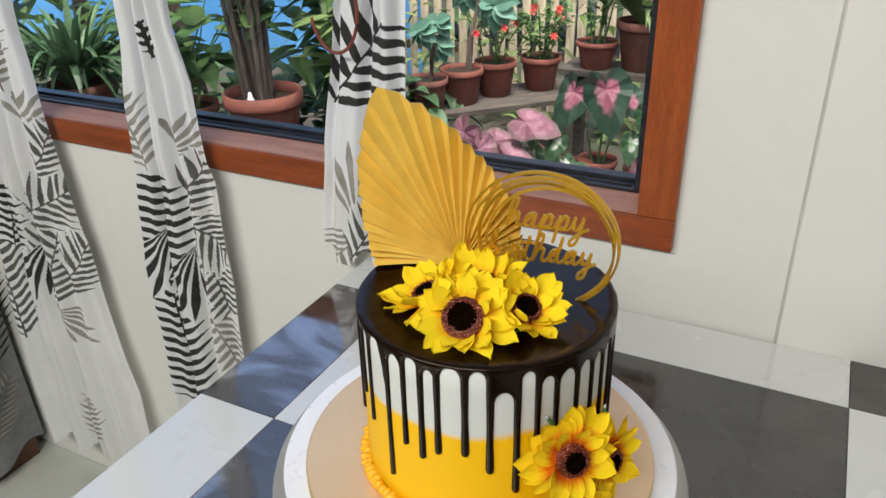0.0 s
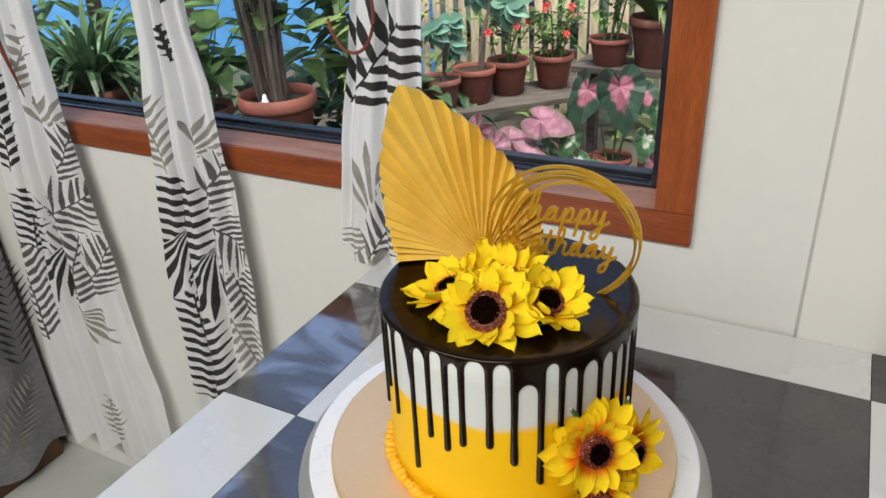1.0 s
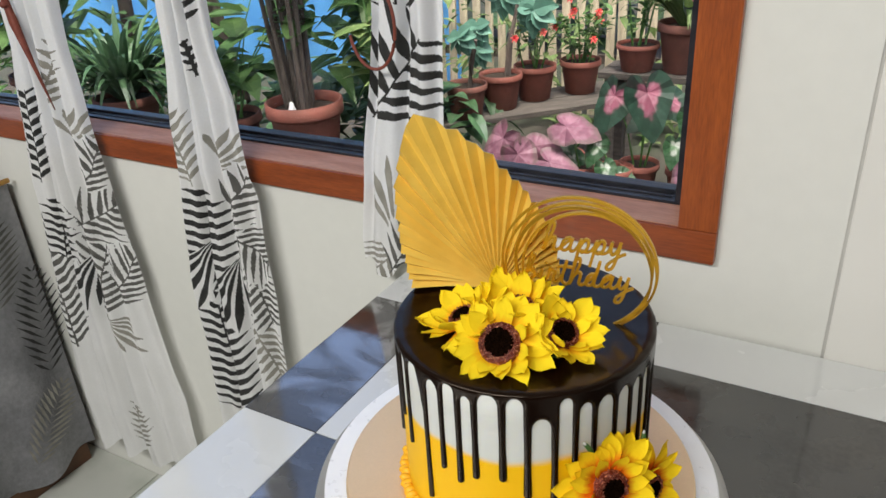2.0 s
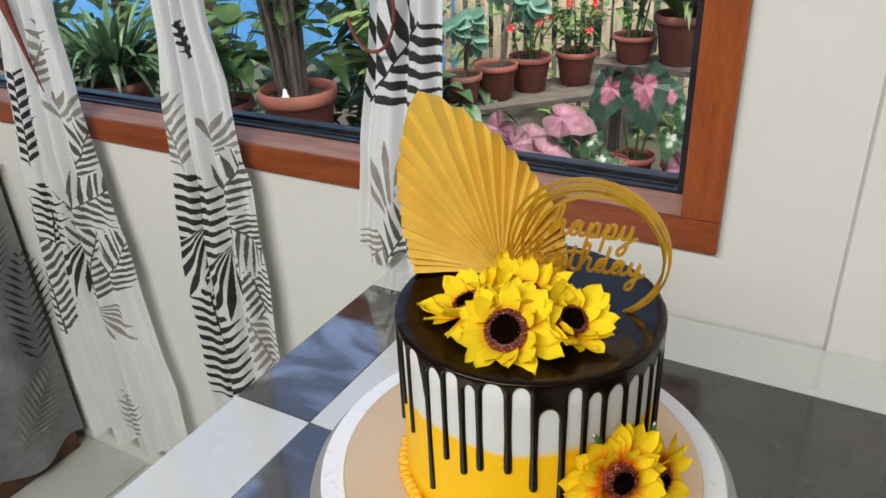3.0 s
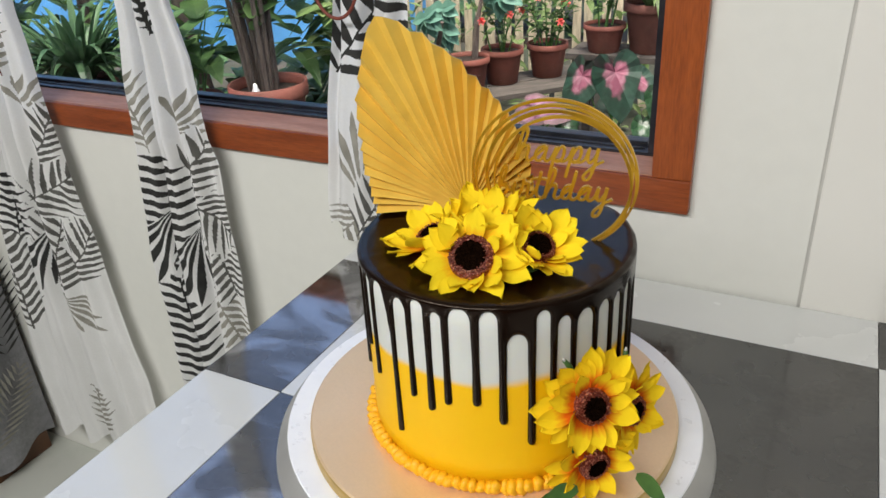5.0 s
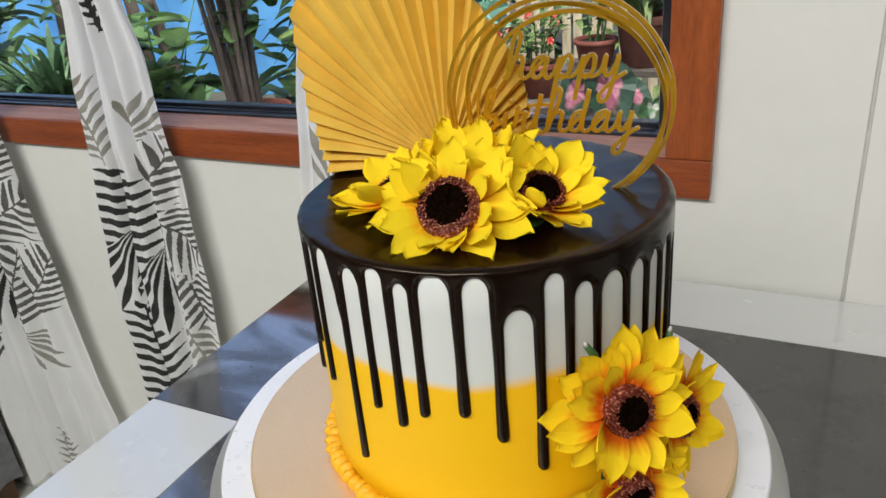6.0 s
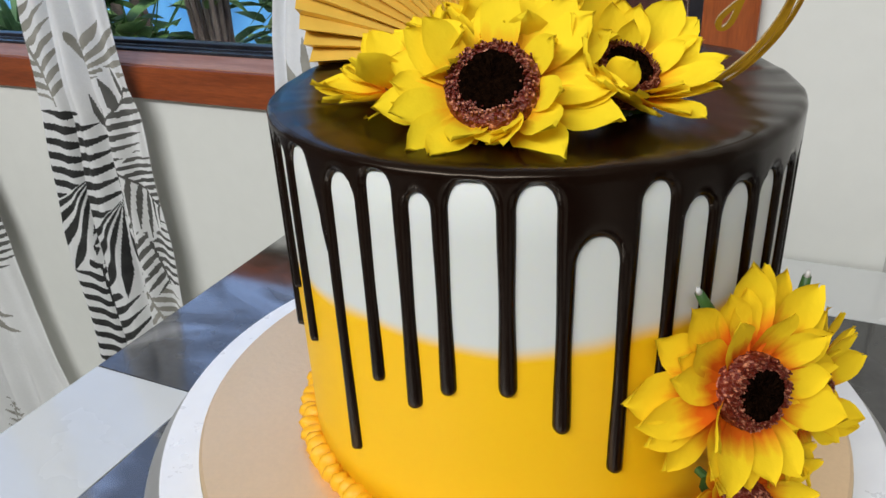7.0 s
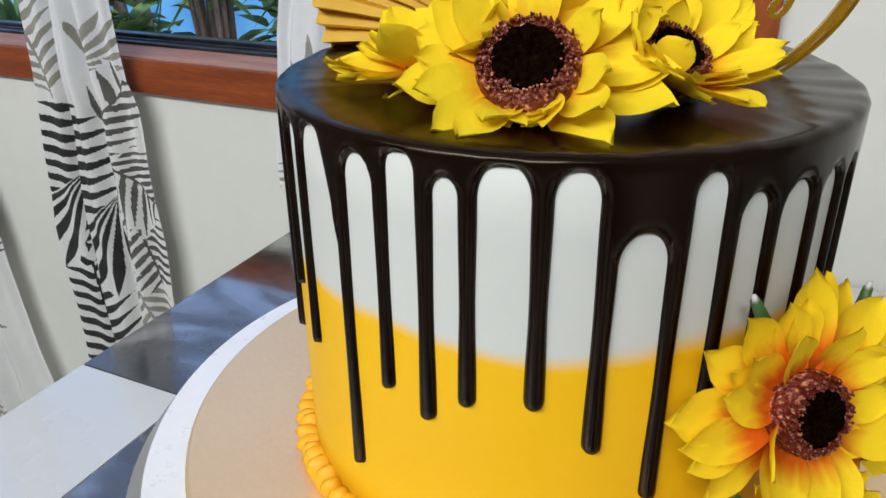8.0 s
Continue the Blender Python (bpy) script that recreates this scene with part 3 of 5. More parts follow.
    for k in range(112):
        th = 2 * math.pi * k / 112 + rng.uniform(-0.012, 0.012)
        m = Matrix.Translation(((RC + 0.0018) * math.cos(th), (RC + 0.0018) * math.sin(th), 0.0042)) @ Matrix.Rotation(th, 4, "Z") @ Matrix.Rotation(rng.uniform(-0.3, 0.3), 4, "X")
        share("piping_shell", me, ck, m @ Matrix.Rotation(rng.uniform(-0.4, 0.4), 4, "Y") @ Matrix.Diagonal((0.0046 * rng.uniform(0.8, 1.25), 0.0034 * rng.uniform(0.85, 1.3), 0.0050 * rng.uniform(0.75, 1.2), 1)))


cake()


# ---- sunflowers ----
def petal_mesh(length, width, curl, mat, seed):
    rng = random.Random(seed)
    bm = bmesh.new()
    rows = []
    n, mcol = 9, 6
    bend = rng.uniform(-0.12, 0.12)
    ragged = [rng.uniform(-0.6, 1.0) * 0.0013 for _ in range(mcol + 1)]
    blunt = rng.uniform(1.9, 3.2)
    for i in range(n + 1):
        u = i / n
        w = width * (0.40 + 0.60 * math.sin(min(1.0, u / 0.58) * math.pi / 2)) * (1.0 if u < 0.58 else max(0.04, 1 - ((u - 0.58) / 0.42) ** blunt))
        row = []
        for j in range(mcol + 1):
            s = 2 * j / mcol - 1
            x = 0.0108 + length * u * 0.93 + ragged[j] * max(0.0, u - 0.6) / 0.4
            y = s * w / 2 + bend * length * u * u
            z = curl * length * (u ** 1.6) + 0.13 * width * abs(s) ** 1.3 * (1 - 0.5 * u) - 0.03 * width * math.cos(s * 9) * 0.5 + 0.05 * width * math.sin(5 * u + seed) * s + rng.uniform(-1, 1) * 0.0002
            row.append(bm.verts.new((x, y, z)))
        rows.append(row)
    for a, b in zip(rows, rows[1:]):
        for j in range(mcol):
            bm.faces.new((a[j], b[j], b[j + 1], a[j + 1]))
    me = bpy.data.meshes.new("petal")
    bm.to_mesh(me)
    bm.free()
    me.materials.append(mat)
    me.polygons.foreach_set("use_smooth", [True] * len(me.polygons))
    return me


def clear_of_cake(p):
    if p.z > ZT - 0.03:
        return p.z > ZT + 0.0014 or math.hypot(p.x - CX, p.y - CY) > RC + 0.03
    return p.z > ZB + 0.001 and math.hypot(p.x - CX, p.y - CY) > RC + 0.0030


def sunflower(at, facing, size, paint, seed, label, spin=0.0, cup=0.0, stem=0.02, eye=0.74, whorls=((13, -9, 0.0), (12, 5, 0.0010), (8, 14, 0.0018))):
    """A cloth sunflower: facing is the way that its disc looks."""
    rng = random.Random(seed)
    z = Vector(facing).normalized()
    q = z.to_track_quat("Z", "Y").to_matrix().to_4x4()
    fl = empty("sunflower", Matrix.Translation(at) @ q @ Matrix.Rotation(radians(spin), 4, "Z") @ Matrix.Scale(size, 4))
    tagged(fl, label, "artificial flower", group="sunflowers on the cake")
    kinds = [petal_mesh(0.0296, 0.0150, 0.10, paint, seed * 10 + 1), petal_mesh(0.0278, 0.0142, 0.22, paint, seed * 10 + 2), petal_mesh(0.0310, 0.0150, -0.10, paint, seed * 10 + 3), petal_mesh(0.0264, 0.0138, 0.02, paint, seed * 10 + 4)]
    for whorl, (count, tilt, lift) in enumerate(whorls):
        for k in range(count):
            a = 360 * k / count + whorl * 17 + rng.uniform(-8, 8)
            lean_, twist = tilt + cup + rng.uniform(-11, 11), rng.uniform(-16, 16)
            short = 1.0
            for _ in range(14):
                m = Matrix.Rotation(radians(a), 4, "Z") @ Matrix.Translation((0.0098, 0, lift)) @ Matrix.Rotation(radians(-lean_), 4, "Y") @ Matrix.Translation((-0.0098, 0, 0)) @ Matrix.Rotation(radians(twist), 4, "X")
                if all(clear_of_cake(fl.matrix_world @ m @ Vector((x, 0, 0))) for x in (0.020, 0.028 * short, 0.038 * short)):
                    break
                lean_ += 5.0
                short = max(0.82, short * 0.975)
            k2 = short * rng.uniform(0.88, 1.08) * (1.0, 0.96, 0.84)[whorl]
            share("petal", rng.choice(kinds), fl, m @ Matrix.Diagonal((k2, k2, k2, 1)))
    ring = bmesh.new()
    for k in range(460):
        a, r = rng.uniform(0, 2 * math.pi), rng.uniform(0.0080, 0.0127)
        hgt = 0.0098 - 0.45 * abs(r - 0.0100)
        tube([(r * math.cos(a), r * math.sin(a), 0.001), (r * 1.04 * math.cos(a + 0.05), r * 1.04 * math.sin(a + 0.05), hgt + rng.uniform(-0.001, 0.0012))], [0.0009, 0.0004], 4, ring)
    lathe([(0, 0.004), (0.0085, 0.0084), (0.0108, 0.0086), (0.0128, 0.0074), (0.0137, 0.0050), (0.0134, -0.001)], 40, ring)
    bmesh.ops.scale(ring, vec=(eye, eye, 1.0), verts=ring.verts[:])
    part("floret_ring", ring, FLORET, fl, "reddish brown floret ring with pale specks")
    disc = lathe([(0, 0.0084), (0.003, 0.0090), (0.0072, 0.0102), (0.0092, 0.0095), (0.0097, 0.003)], 40)
    bmesh.ops.scale(disc, vec=(eye, eye, 1.0), verts=disc.verts[:])
    for v in disc.verts:
        v.co.z += rng.uniform(-0.0006, 0.0006)
    part("seed_disc", disc, SEED, fl, "black fuzzy seed disc")
    sep = lathe([(0, -0.006), (0.006, -0.0055), (0.010, -0.004), (0.018, -0.0025), (0.010, -0.001), (0, 0.0005)], 42)
    for v in sep.verts:
        v.co.xy *= 1 + 0.28 * math.cos(7 * math.atan2(v.co.y, v.co.x))
    part("calyx", sep, STEM, fl, "green calyx")
    part("stem", tube([(0, 0, -0.004), (0, 0, -stem)], 0.0018, 8), STEM, fl, "short green stem")
    return fl


TOPS = "yellow cloth sunflower with dark disc lying on chocolate glazed cake"
SIDES = "amber yellow cloth sunflower with dark disc against the cake side"
sunflower((0.2995, -0.1445, 1.0380), (0.12, -0.68, 0.72), 0.91, PETAL_TOP, 3, TOPS, 10, 10, 0.007, 1.06, ((12, -8, 0.0), (11, 8, 0.0004), (7, 30, 0.0010)))
sunflower((0.3275, -0.1200, 1.0375), (0.48, -0.30, 0.82), 0.76, PETAL_TOP, 5, TOPS, 28, 30, 0.007, 1.0, ((13, 2, 0.0), (12, 14, 0.0004), (5, 34, 0.0010)))
sunflower((0.2950, -0.1120, 1.0390), (0.02, -0.10, 0.99), 0.96, PETAL_TOP, 7, TOPS, 0, 32, 0.009, 0.9, ((13, 2, 0.0), (12, 16, 0.0008), (6, 30, 0.0014)))
sunflower((0.2670, -0.1270, 1.0350), (-0.38, -0.20, 0.90), 0.90, PETAL_TOP, 9, TOPS, 25, 12, 0.005, 0.8, ((12, 0, 0.0), (11, 18, 0.0008), (10, 38, 0.0014)))
for deg, zz, sz, up, sd, sp in ((-37.0, 0.9685, 0.84, 0.25, 11, 0), (-35.0, 0.926, 0.76, -0.05, 13, 30), (-18.5, 0.949, 0.76, 0.15, 15, 10)):
    a = radians(deg)
    rr = RC + 0.0165
    f = radians(deg - (6 if sd == 11 else 4))
    sunflower((CX + rr * math.cos(a), CY + rr * math.sin(a), zz), (math.cos(f), math.sin(f), up), sz, PETAL_SIDE, sd, SIDES, sp, 4, 0.018, 0.90 if sd == 11 else 0.9, ((15, -14, 0.0), (13, 6, 0.0006), (9, 24, 0.0012)))


def flower_bud(at, way, length, label):
    """A short green cloth stalk with a pale cut tip."""
    d = Vector(way).normalized()
    ob = empty("flower_stalk", Matrix.Translation(at))
    tagged(ob, label, "artificial flower stalk")
    side = d.orthogonal().normalized()
    part("stalk", tube([Vector(), d * length * 0.5 + side * 0.001, d * length], [0.0014, 0.0017, 0.0012], 8), STEM, ob, smooth=True)
    part("tip", tube([d * length * 0.98, d * length * 1.12], [0.0010, 0.0005], 8), PORCELAIN, ob, "pale cut tip", True)


def flower_leaf(at, way, length, width):
    d = Vector(way).normalized()
    s_ = d.cross(Vector((0.3, -1, 0.2))).normalized()
    bm = bmesh.new()
    rows = []
    for k in range(8):
        u = k / 7
        w = width * 0.5 * (math.sin(math.pi * (0.08 + 0.9 * u)) ** 0.8)
        c = d * length * u - Vector((0, 0, 1)) * 0.3 * length * u * u
        rows.append([bm.verts.new(c + s_ * w * q + Vector((0, 0, 1)) * 0.25 * w * abs(q)) for q in (-1, -0.5, 0, 0.5, 1)])
    for a, b in zip(rows, rows[1:]):
        for q in range(4):
            bm.faces.new((a[q], b[q], b[q + 1], a[q + 1]))
    ob = part("flower_leaf", bm, STEM, smooth=True)
    ob.matrix_world = Matrix.Translation(at)
    tagged(ob, "small dark green cloth leaf beside the side sunflowers", "artificial leaf")


flower_bud((0.3630, -0.1560, 0.9840), (-0.25, -0.35, 0.9), 0.014, "short green stalk poking out behind the side sunflowers")
flower_bud((0.3820, -0.1260, 0.9730), (0.15, -0.1, 1.0), 0.016, "short green stalk poking up behind the side sunflowers")
flower_leaf((0.3720, -0.1680, 0.9150), (-0.75, -0.55, -0.15), 0.022, 0.013)
flower_leaf((0.4000, -0.1480, 0.9180), (0.9, -0.4, 0.0), 0.022, 0.012)
flower_leaf((0.3620, -0.1720, 0.9080), (-0.5, -0.8, -0.1), 0.018, 0.013)


# ---- gold paper palm leaf ----
def palm_fan():
    m = Matrix.Translation((0.2615, -0.0700, ZT + 0.0012)) @ Matrix.Rotation(radians(16), 4, "Z") @ Matrix.Rotation(radians(7), 4, "X") @ Matrix.Rotation(radians(-20), 4, "Y")
    fan = empty("paper_palm_leaf", m)
    tagged(fan, "pleated gold paper palm leaf stuck upright in the cake", "cake decoration")
    # outline: angle from the leaf's axis to the left, radius
    rim = [(-92, 0.046), (-71, 0.055), (-44, 0.074), (-26, 0.093), (-8, 0.124), (0, 0.141), (14, 0.112), (32, 0.084), (51, 0.067), (72, 0.0575), (92, 0.0485), (104, 0.042)]
    n = 74
    for name, mat, off, label in (("gold_face", GOLDPAPER, 0.0, "shiny gold paper face"), ("grey_back", GREYPAPER, 0.0007, "plain grey paper back")):
        bm = bmesh.new()
        rows = []
        for i in range(n + 1):
            ph = -92 + 196 * i / n
            rr = interp(ph, rim) * (1 + 0.008 * math.sin(i * 2.1))
            a = radians(ph)
            fold = (0.5 if i % 2 else -0.5)
            col = []
            for k in range(9):
                u = 0.02 + 0.98 * k / 8
                r = rr * u
                depth = fold * 0.0056 * (u ** 0.85) * (1 + 0.3 * math.sin(i * 1.7) + 0.2 * math.sin(i * 0.37 + 5 * u))
                col.append(bm.verts.new((-r * math.sin(a), depth + off - 0.010 * u * u * math.sin(a) ** 2, r * math.cos(a))))
            rows.append(col)
        for a, b in zip(rows, rows[1:]):
            for k in range(8):
                bm.faces.new((a[k], a[k + 1], b[k + 1], b[k]))
        part(name, bm, mat, fan, label)
    part("straw", tube([(0, 0.0045, -0.012), (0.0, 0.0058, 0.07)], 0.0024, 12), REDSTRAW, fan, "red drinking straw glued behind the leaf")


palm_fan()


# ---- topper ----
# script letters: the pen's way in x-heights, and the advance
SCRIPT = {
    "h": ([0, 0, 0.25, 0.9, 0.32, 1.8, 0.16, 2.1, 0.06, 1.6, 0.1, 0.0, 0.2, 0.7, 0.42, 1.0, 0.58, 0.8, 0.6, 0.2, 0.78, 0.0], 0.98),
    "a": ([0.02, 0.25, 0.42, 0.95, 0.15, 0.9, 0.02, 0.5, 0.12, 0.08, 0.36, 0.08, 0.52, 0.6, 0.5, 0.95, 0.53, 0.25, 0.7, 0.0], 0.9),
    "p": ([0.0, 0.3, 0.1, 0.95, 0.12, 0.0, 0.14, -1.0, 0.14, 0.2, 0.3, 0.95, 0.52, 0.85, 0.56, 0.3, 0.36, 0.0, 0.3, 0.12, 0.62, 0.04], 0.86),
    "y": ([0.0, 0.3, 0.05, 0.95, 0.12, 0.3, 0.3, 0.05, 0.48, 0.5, 0.5, 0.95, 0.55, 0.0, 0.5, -0.9, 0.28, -1.1, 0.18, -0.75, 0.6, -0.1, 0.95, 0.2], 1.0),
    "b": ([0.0, 0.0, 0.18, 1.1, 0.24, 1.9, 0.08, 2.1, 0.0, 1.5, 0.06, 0.3, 0.3, 0.0, 0.55, 0.35, 0.42, 0.85, 0.2, 0.75, 0.55, 0.6], 0.82),
    "i": ([0.0, 0.4, 0.08, 0.95, 0.12, 0.25, 0.3, 0.0], 0.5),
    "r": ([0.0, 0.3, 0.04, 0.95, 0.02, 1.18, 0.16, 0.95, 0.36, 0.92, 0.38, 0.3, 0.54, 0.0], 0.74),
    "t": ([0.0, 0.3, 0.12, 1.2, 0.1, 1.8, 0.1, 0.9, 0.16, 0.25, 0.34, 0.0], 0.56),
    "d": ([0.02, 0.25, 0.4, 0.92, 0.12, 0.9, 0.0, 0.45, 0.16, 0.05, 0.4, 0.2, 0.46, 1.2, 0.42, 2.0, 0.44, 1.0, 0.5, 0.2, 0.7, 0.0], 0.9),
}


def flat_pen(bm, pts, unit, x0, z0, half=0.00082, thick=0.001):
    """A flat cut ribbon along a smooth curve through pts."""
    p = [Vector((x0 + unit * a, z0 + unit * 0.86 * b)) for a, b in pts]
    way = []
    for k in range(len(p) - 1):
        a, b, c, d = p[max(k - 1, 0)], p[k], p[k + 1], p[min(k + 2, len(p) - 1)]
        for q in range(5):
            t = q / 5
            way.append(0.5 * ((2 * b) + (c - a) * t + (2 * a - 5 * b + 4 * c - d) * t * t + (3 * b - a - 3 * c + d) * t ** 3))
    way.append(p[-1])
    prev = None
    for k, q in enumerate(way):
        dv = way[min(k + 1, len(way) - 1)] - way[max(k - 1, 0)]
        dv = dv.normalized() if dv.length > 1e-9 else Vector((1, 0))
        n = Vector((-dv.y, dv.x)) * half * (1.25 - 0.45 * abs(dv.x))
        y = thick + 0.00002 * (k % 3)
        cur = [bm.verts.new(v) for v in ((q.x + n.x, -y, q.y + n.y), (q.x - n.x, -y, q.y - n.y), (q.x - n.x, y, q.y - n.y), (q.x + n.x, y, q.y + n.y))]
        if prev:
            for j in range(4):
                bm.faces.new((prev[j], prev[(j + 1) % 4], cur[(j + 1) % 4], cur[j]))
        else:
            bm.faces.new(cur[::-1])
        prev = cur
    bm.faces.new(prev)


def topper():
    R = 0.0485
    m = Matrix.Translation((0.3262, -0.0880, ZT + 0.0400)) @ Matrix.Rotation(radians(10), 4, "Z") @ Matrix.Rotation(radians(4), 4, "X")
    tp = empty("birthday_topper", m)
    tagged(tp, "gold acrylic ring topper reading happy birthday in the cake", "cake topper")

    def hoop(cx, cz, rx, rz, tilt):
        bm = bmesh.new()
        k = 120
        rings = []
        for i in range(k):
            a = 2 * math.pi * i / k
            w = 0.00062 + 0.0003 * math.sin(a + tilt)
            row = []
            for dr, dy in ((-w, -0.001), (w, -0.001), (w, 0.001), (-w, 0.001)):
                x, z = (rx + dr) * math.cos(a), (rz + dr) * math.sin(a)
                row.append(bm.verts.new((cx + x * math.cos(tilt) - z * math.sin(tilt), dy, cz + x * math.sin(tilt) + z * math.cos(tilt))))
            rings.append(row)
        for i in range(k):
            a, b = rings[i], rings[(i + 1) % k]
            for j in range(4):
                bm.faces.new((a[j], b[j], b[(j + 1) % 4], a[(j + 1) % 4]))
        part("hoop", bm, ACRYLIC, tp)
    for cx, cz, rx, rz, tl in ((0, 0, R, R, 0.3), (-0.0005, -0.0014, R - 0.001, R - 0.0035, 0.9), (0.0025, -0.0025, R - 0.0035, R - 0.0065, 2.0), (0.0042, -0.001, R - 0.0045, R - 0.0062, 2.6), (0.0048, -0.0036, R - 0.0062, R - 0.0085, 1.4)):
        hoop(cx, cz, rx, rz, tl)
    for word, x, z, unit in (("happy", -0.0225, 0.0110, 0.0112), ("birthday", -0.0345, -0.0130, 0.0108)):
        bm = bmesh.new()
        pen = 0.0
        pts = []
        for ch in word:
            stroke, adv = SCRIPT[ch]
            pts += [(pen + stroke[k] + 0.22 * stroke[k + 1], stroke[k + 1]) for k in range(0, len(stroke), 2)]
            if ch == "t":
                flat_pen(bm, [(pen - 0.05, 1.25), (pen + 0.35, 1.35), (pen + 0.95, 1.3)], unit, x, z)
            if ch == "i":
                flat_pen(bm, [(pen + 0.50, 1.42), (pen + 0.54, 1.55)], unit, x, z)
            pen += adv
        flat_pen(bm, pts, unit, x, z)
        part("lettering", bm, ACRYLIC, tp, "gold acrylic script word " + word)
    part("stake", tube([(0.012, 0, -0.044), (0.013, 0, -0.070)], 0.0014, 6), ACRYLIC, tp)


topper()


# ---- curtains ----
class Drape:
    """A hanging cloth: its edges over the height, its folds, and the prints that lie on it."""

    def __init__(self, left, right, y, folds, depth, phase):
        self.left, self.right, self.y, self.folds, self.depth, self.phase = left, right, y, folds, depth, phase


def leaf_mask(X, Z, leaf):
    """Where a leaf inks the cloth, and the whole of its outline."""
    (x0, z0), (x1, z1), half, count, _, *more = leaf
    ln = math.hypot(x1 - x0, z1 - z0)
    ax, az = (x1 - x0) / ln, (z1 - z0) / ln
    a = (X - x0) * ax + (Z - z0) * az
    b = (X - x0) * -az + (Z - z0) * ax
    if half > 1.0:
        r = np.hypot(a, b)
        t = np.degrees(np.arctan2(b, a))
        step = 2 * half / count
        k = np.floor((t + half) / step)
        mid = -half + (k + 0.5) * step
        reach = ln * 1.2 * (1 - 0.4 * np.abs(mid) / half)
        u = r / reach
        wide = (more[0] if more else 0.0055) * np.sin(np.pi * np.clip(0.06 + 0.94 * u, 0, 1)) ** 0.7
        off = np.radians(np.abs(t - mid)) * r
        hull = (np.abs(t) < half) & (u < 1)
        wide = np.minimum(wide, 0.60 * np.radians(step / 2) * r)
        return hull & (off < wide), hull
    s_ = np.abs(b)
    root = a - (more[0] if more else 0.72) * s_ - 3.0 * s_ * s_
    u = np.clip(root / ln, 0, 1)
    span = half * np.sin(np.pi * np.clip(0.25 + 0.68 * u, 0, 1)) ** 0.6
    step = ln / count
    side = np.where(b > 0, 0.0, 0.5)
    q = root / step + side
    k = np.floor(q)
    v = s_ / np.maximum(span * (0.92 + 0.10 * np.sin(k * 2.7)), 1e-4)
    wide = 0.31 * np.clip(1 - v ** 2.2, 0, 1) * (0.55 + 0.45 * np.clip(v * 5, 0, 1))
    inside = (root > -step * 0.5) & (root < ln) & (v < 1)
    ink = inside & (np.abs(q - k - 0.5) < wide)
    rib = (s_ < 0.0013) & (a > -0.015) & (a < ln * 1.02)
    return ink | rib, inside | rib


def curtain(d, ztop, zbot, label, leaves):
    cu = empty("curtain", Matrix.Translation((interp(zbot, d.left) + 0.08, d.y, zbot)))
    tagged(cu, label, "curtain", group="leaf print curtains")
    ox, oy, oz = cu.matrix_world.translation
    nu = 230
    zs = np.concatenate([np.linspace(ztop, 1.32, 60)[:-1], np.linspace(1.32, zbot, int((1.32 - zbot) / 0.00135))])
    us = np.linspace(0, 1, nu + 1)
    U, Z = np.meshgrid(us, zs)
    hem = 0.010 * np.sin(U * d.folds * 6.3 + 1) + 0.004 * np.sin(U * 31)
    Z = Z + hem * np.clip((zbot + 0.5 - Z) / 0.5, 0, 1)
    xl = np.interp(Z, [p[0] for p in d.left], [p[1] for p in d.left])
    xr = np.interp(Z, [p[0] for p in d.right], [p[1] for p in d.right])
    q = U * d.folds * 2 * math.pi + d.phase + 0.5 * np.sin(Z * 4 + d.phase)
    X = xl + (xr - xl) * U + 0.25 * d.depth * np.cos(q)
    Y = d.y + d.depth * np.sin(q) + 0.35 * d.depth * np.sin(2.3 * q + Z * 3) + 0.0012 * np.sin(Z * 37 + U * 9)
    verts = np.stack([X - ox, Y - oy, Z - oz], -1).reshape(-1, 3)
    rows = len(zs)
    idx = np.arange(rows * (nu + 1)).reshape(rows, nu + 1)
    faces = np.stack([idx[:-1, :-1], idx[1:, :-1], idx[1:, 1:], idx[:-1, 1:]], -1).reshape(-1, 4)
    # the print follows the cloth, which is wider than its hang
    flat = xl + (xr - xl) * (U + 0.020 * np.sin(q))
    xc = (0.25 * (flat[:-1, :-1] + flat[1:, :-1] + flat[1:, 1:] + flat[:-1, 1:]))
    zc = (0.25 * (Z[:-1, :-1] + Z[1:, :-1] + Z[1:, 1:] + Z[:-1, 1:]))
    slot = np.zeros(xc.shape, dtype=np.int32)
    free = np.ones(xc.shape, dtype=bool)
    inks = [CLOTH, INK, INK_GREY, INK_PALE]
    for leaf in leaves:
        ink, hull = leaf_mask(xc, zc, leaf)
        slot[ink & free] = inks.index(leaf[4])
        free &= ~hull
    me = bpy.data.meshes.new("cloth")
    me.from_pydata(verts.tolist(), [], faces.tolist())
    for m in inks:
        me.materials.append(m)
    me.polygons.foreach_set("material_index", slot.reshape(-1))
    me.polygons.foreach_set("use_smooth", [True] * len(me.polygons))
    me.update()
    cloth = new("cloth", me)
    cloth.parent = cu
    return cu


CL = "white curtain with grey palm leaf print"
d1 = Drape([(0.1, -1.045), (0.24, -1.050), (0.47, -1.025), (0.645, -0.993), (0.775, -0.978), (0.92, -0.942), (1.05, -0.907), (1.5, -0.87), (2.1, -0.90)],
           [(0.1, -0.678), (0.32, -0.684), (0.48, -0.712), (0.60, -0.719), (0.70, -0.733), (0.83, -0.747), (0.96, -0.753), (1.045, -0.757), (1.5, -0.73), (2.1, -0.66)], 0.335, 4.2, 0.011, 0.4)
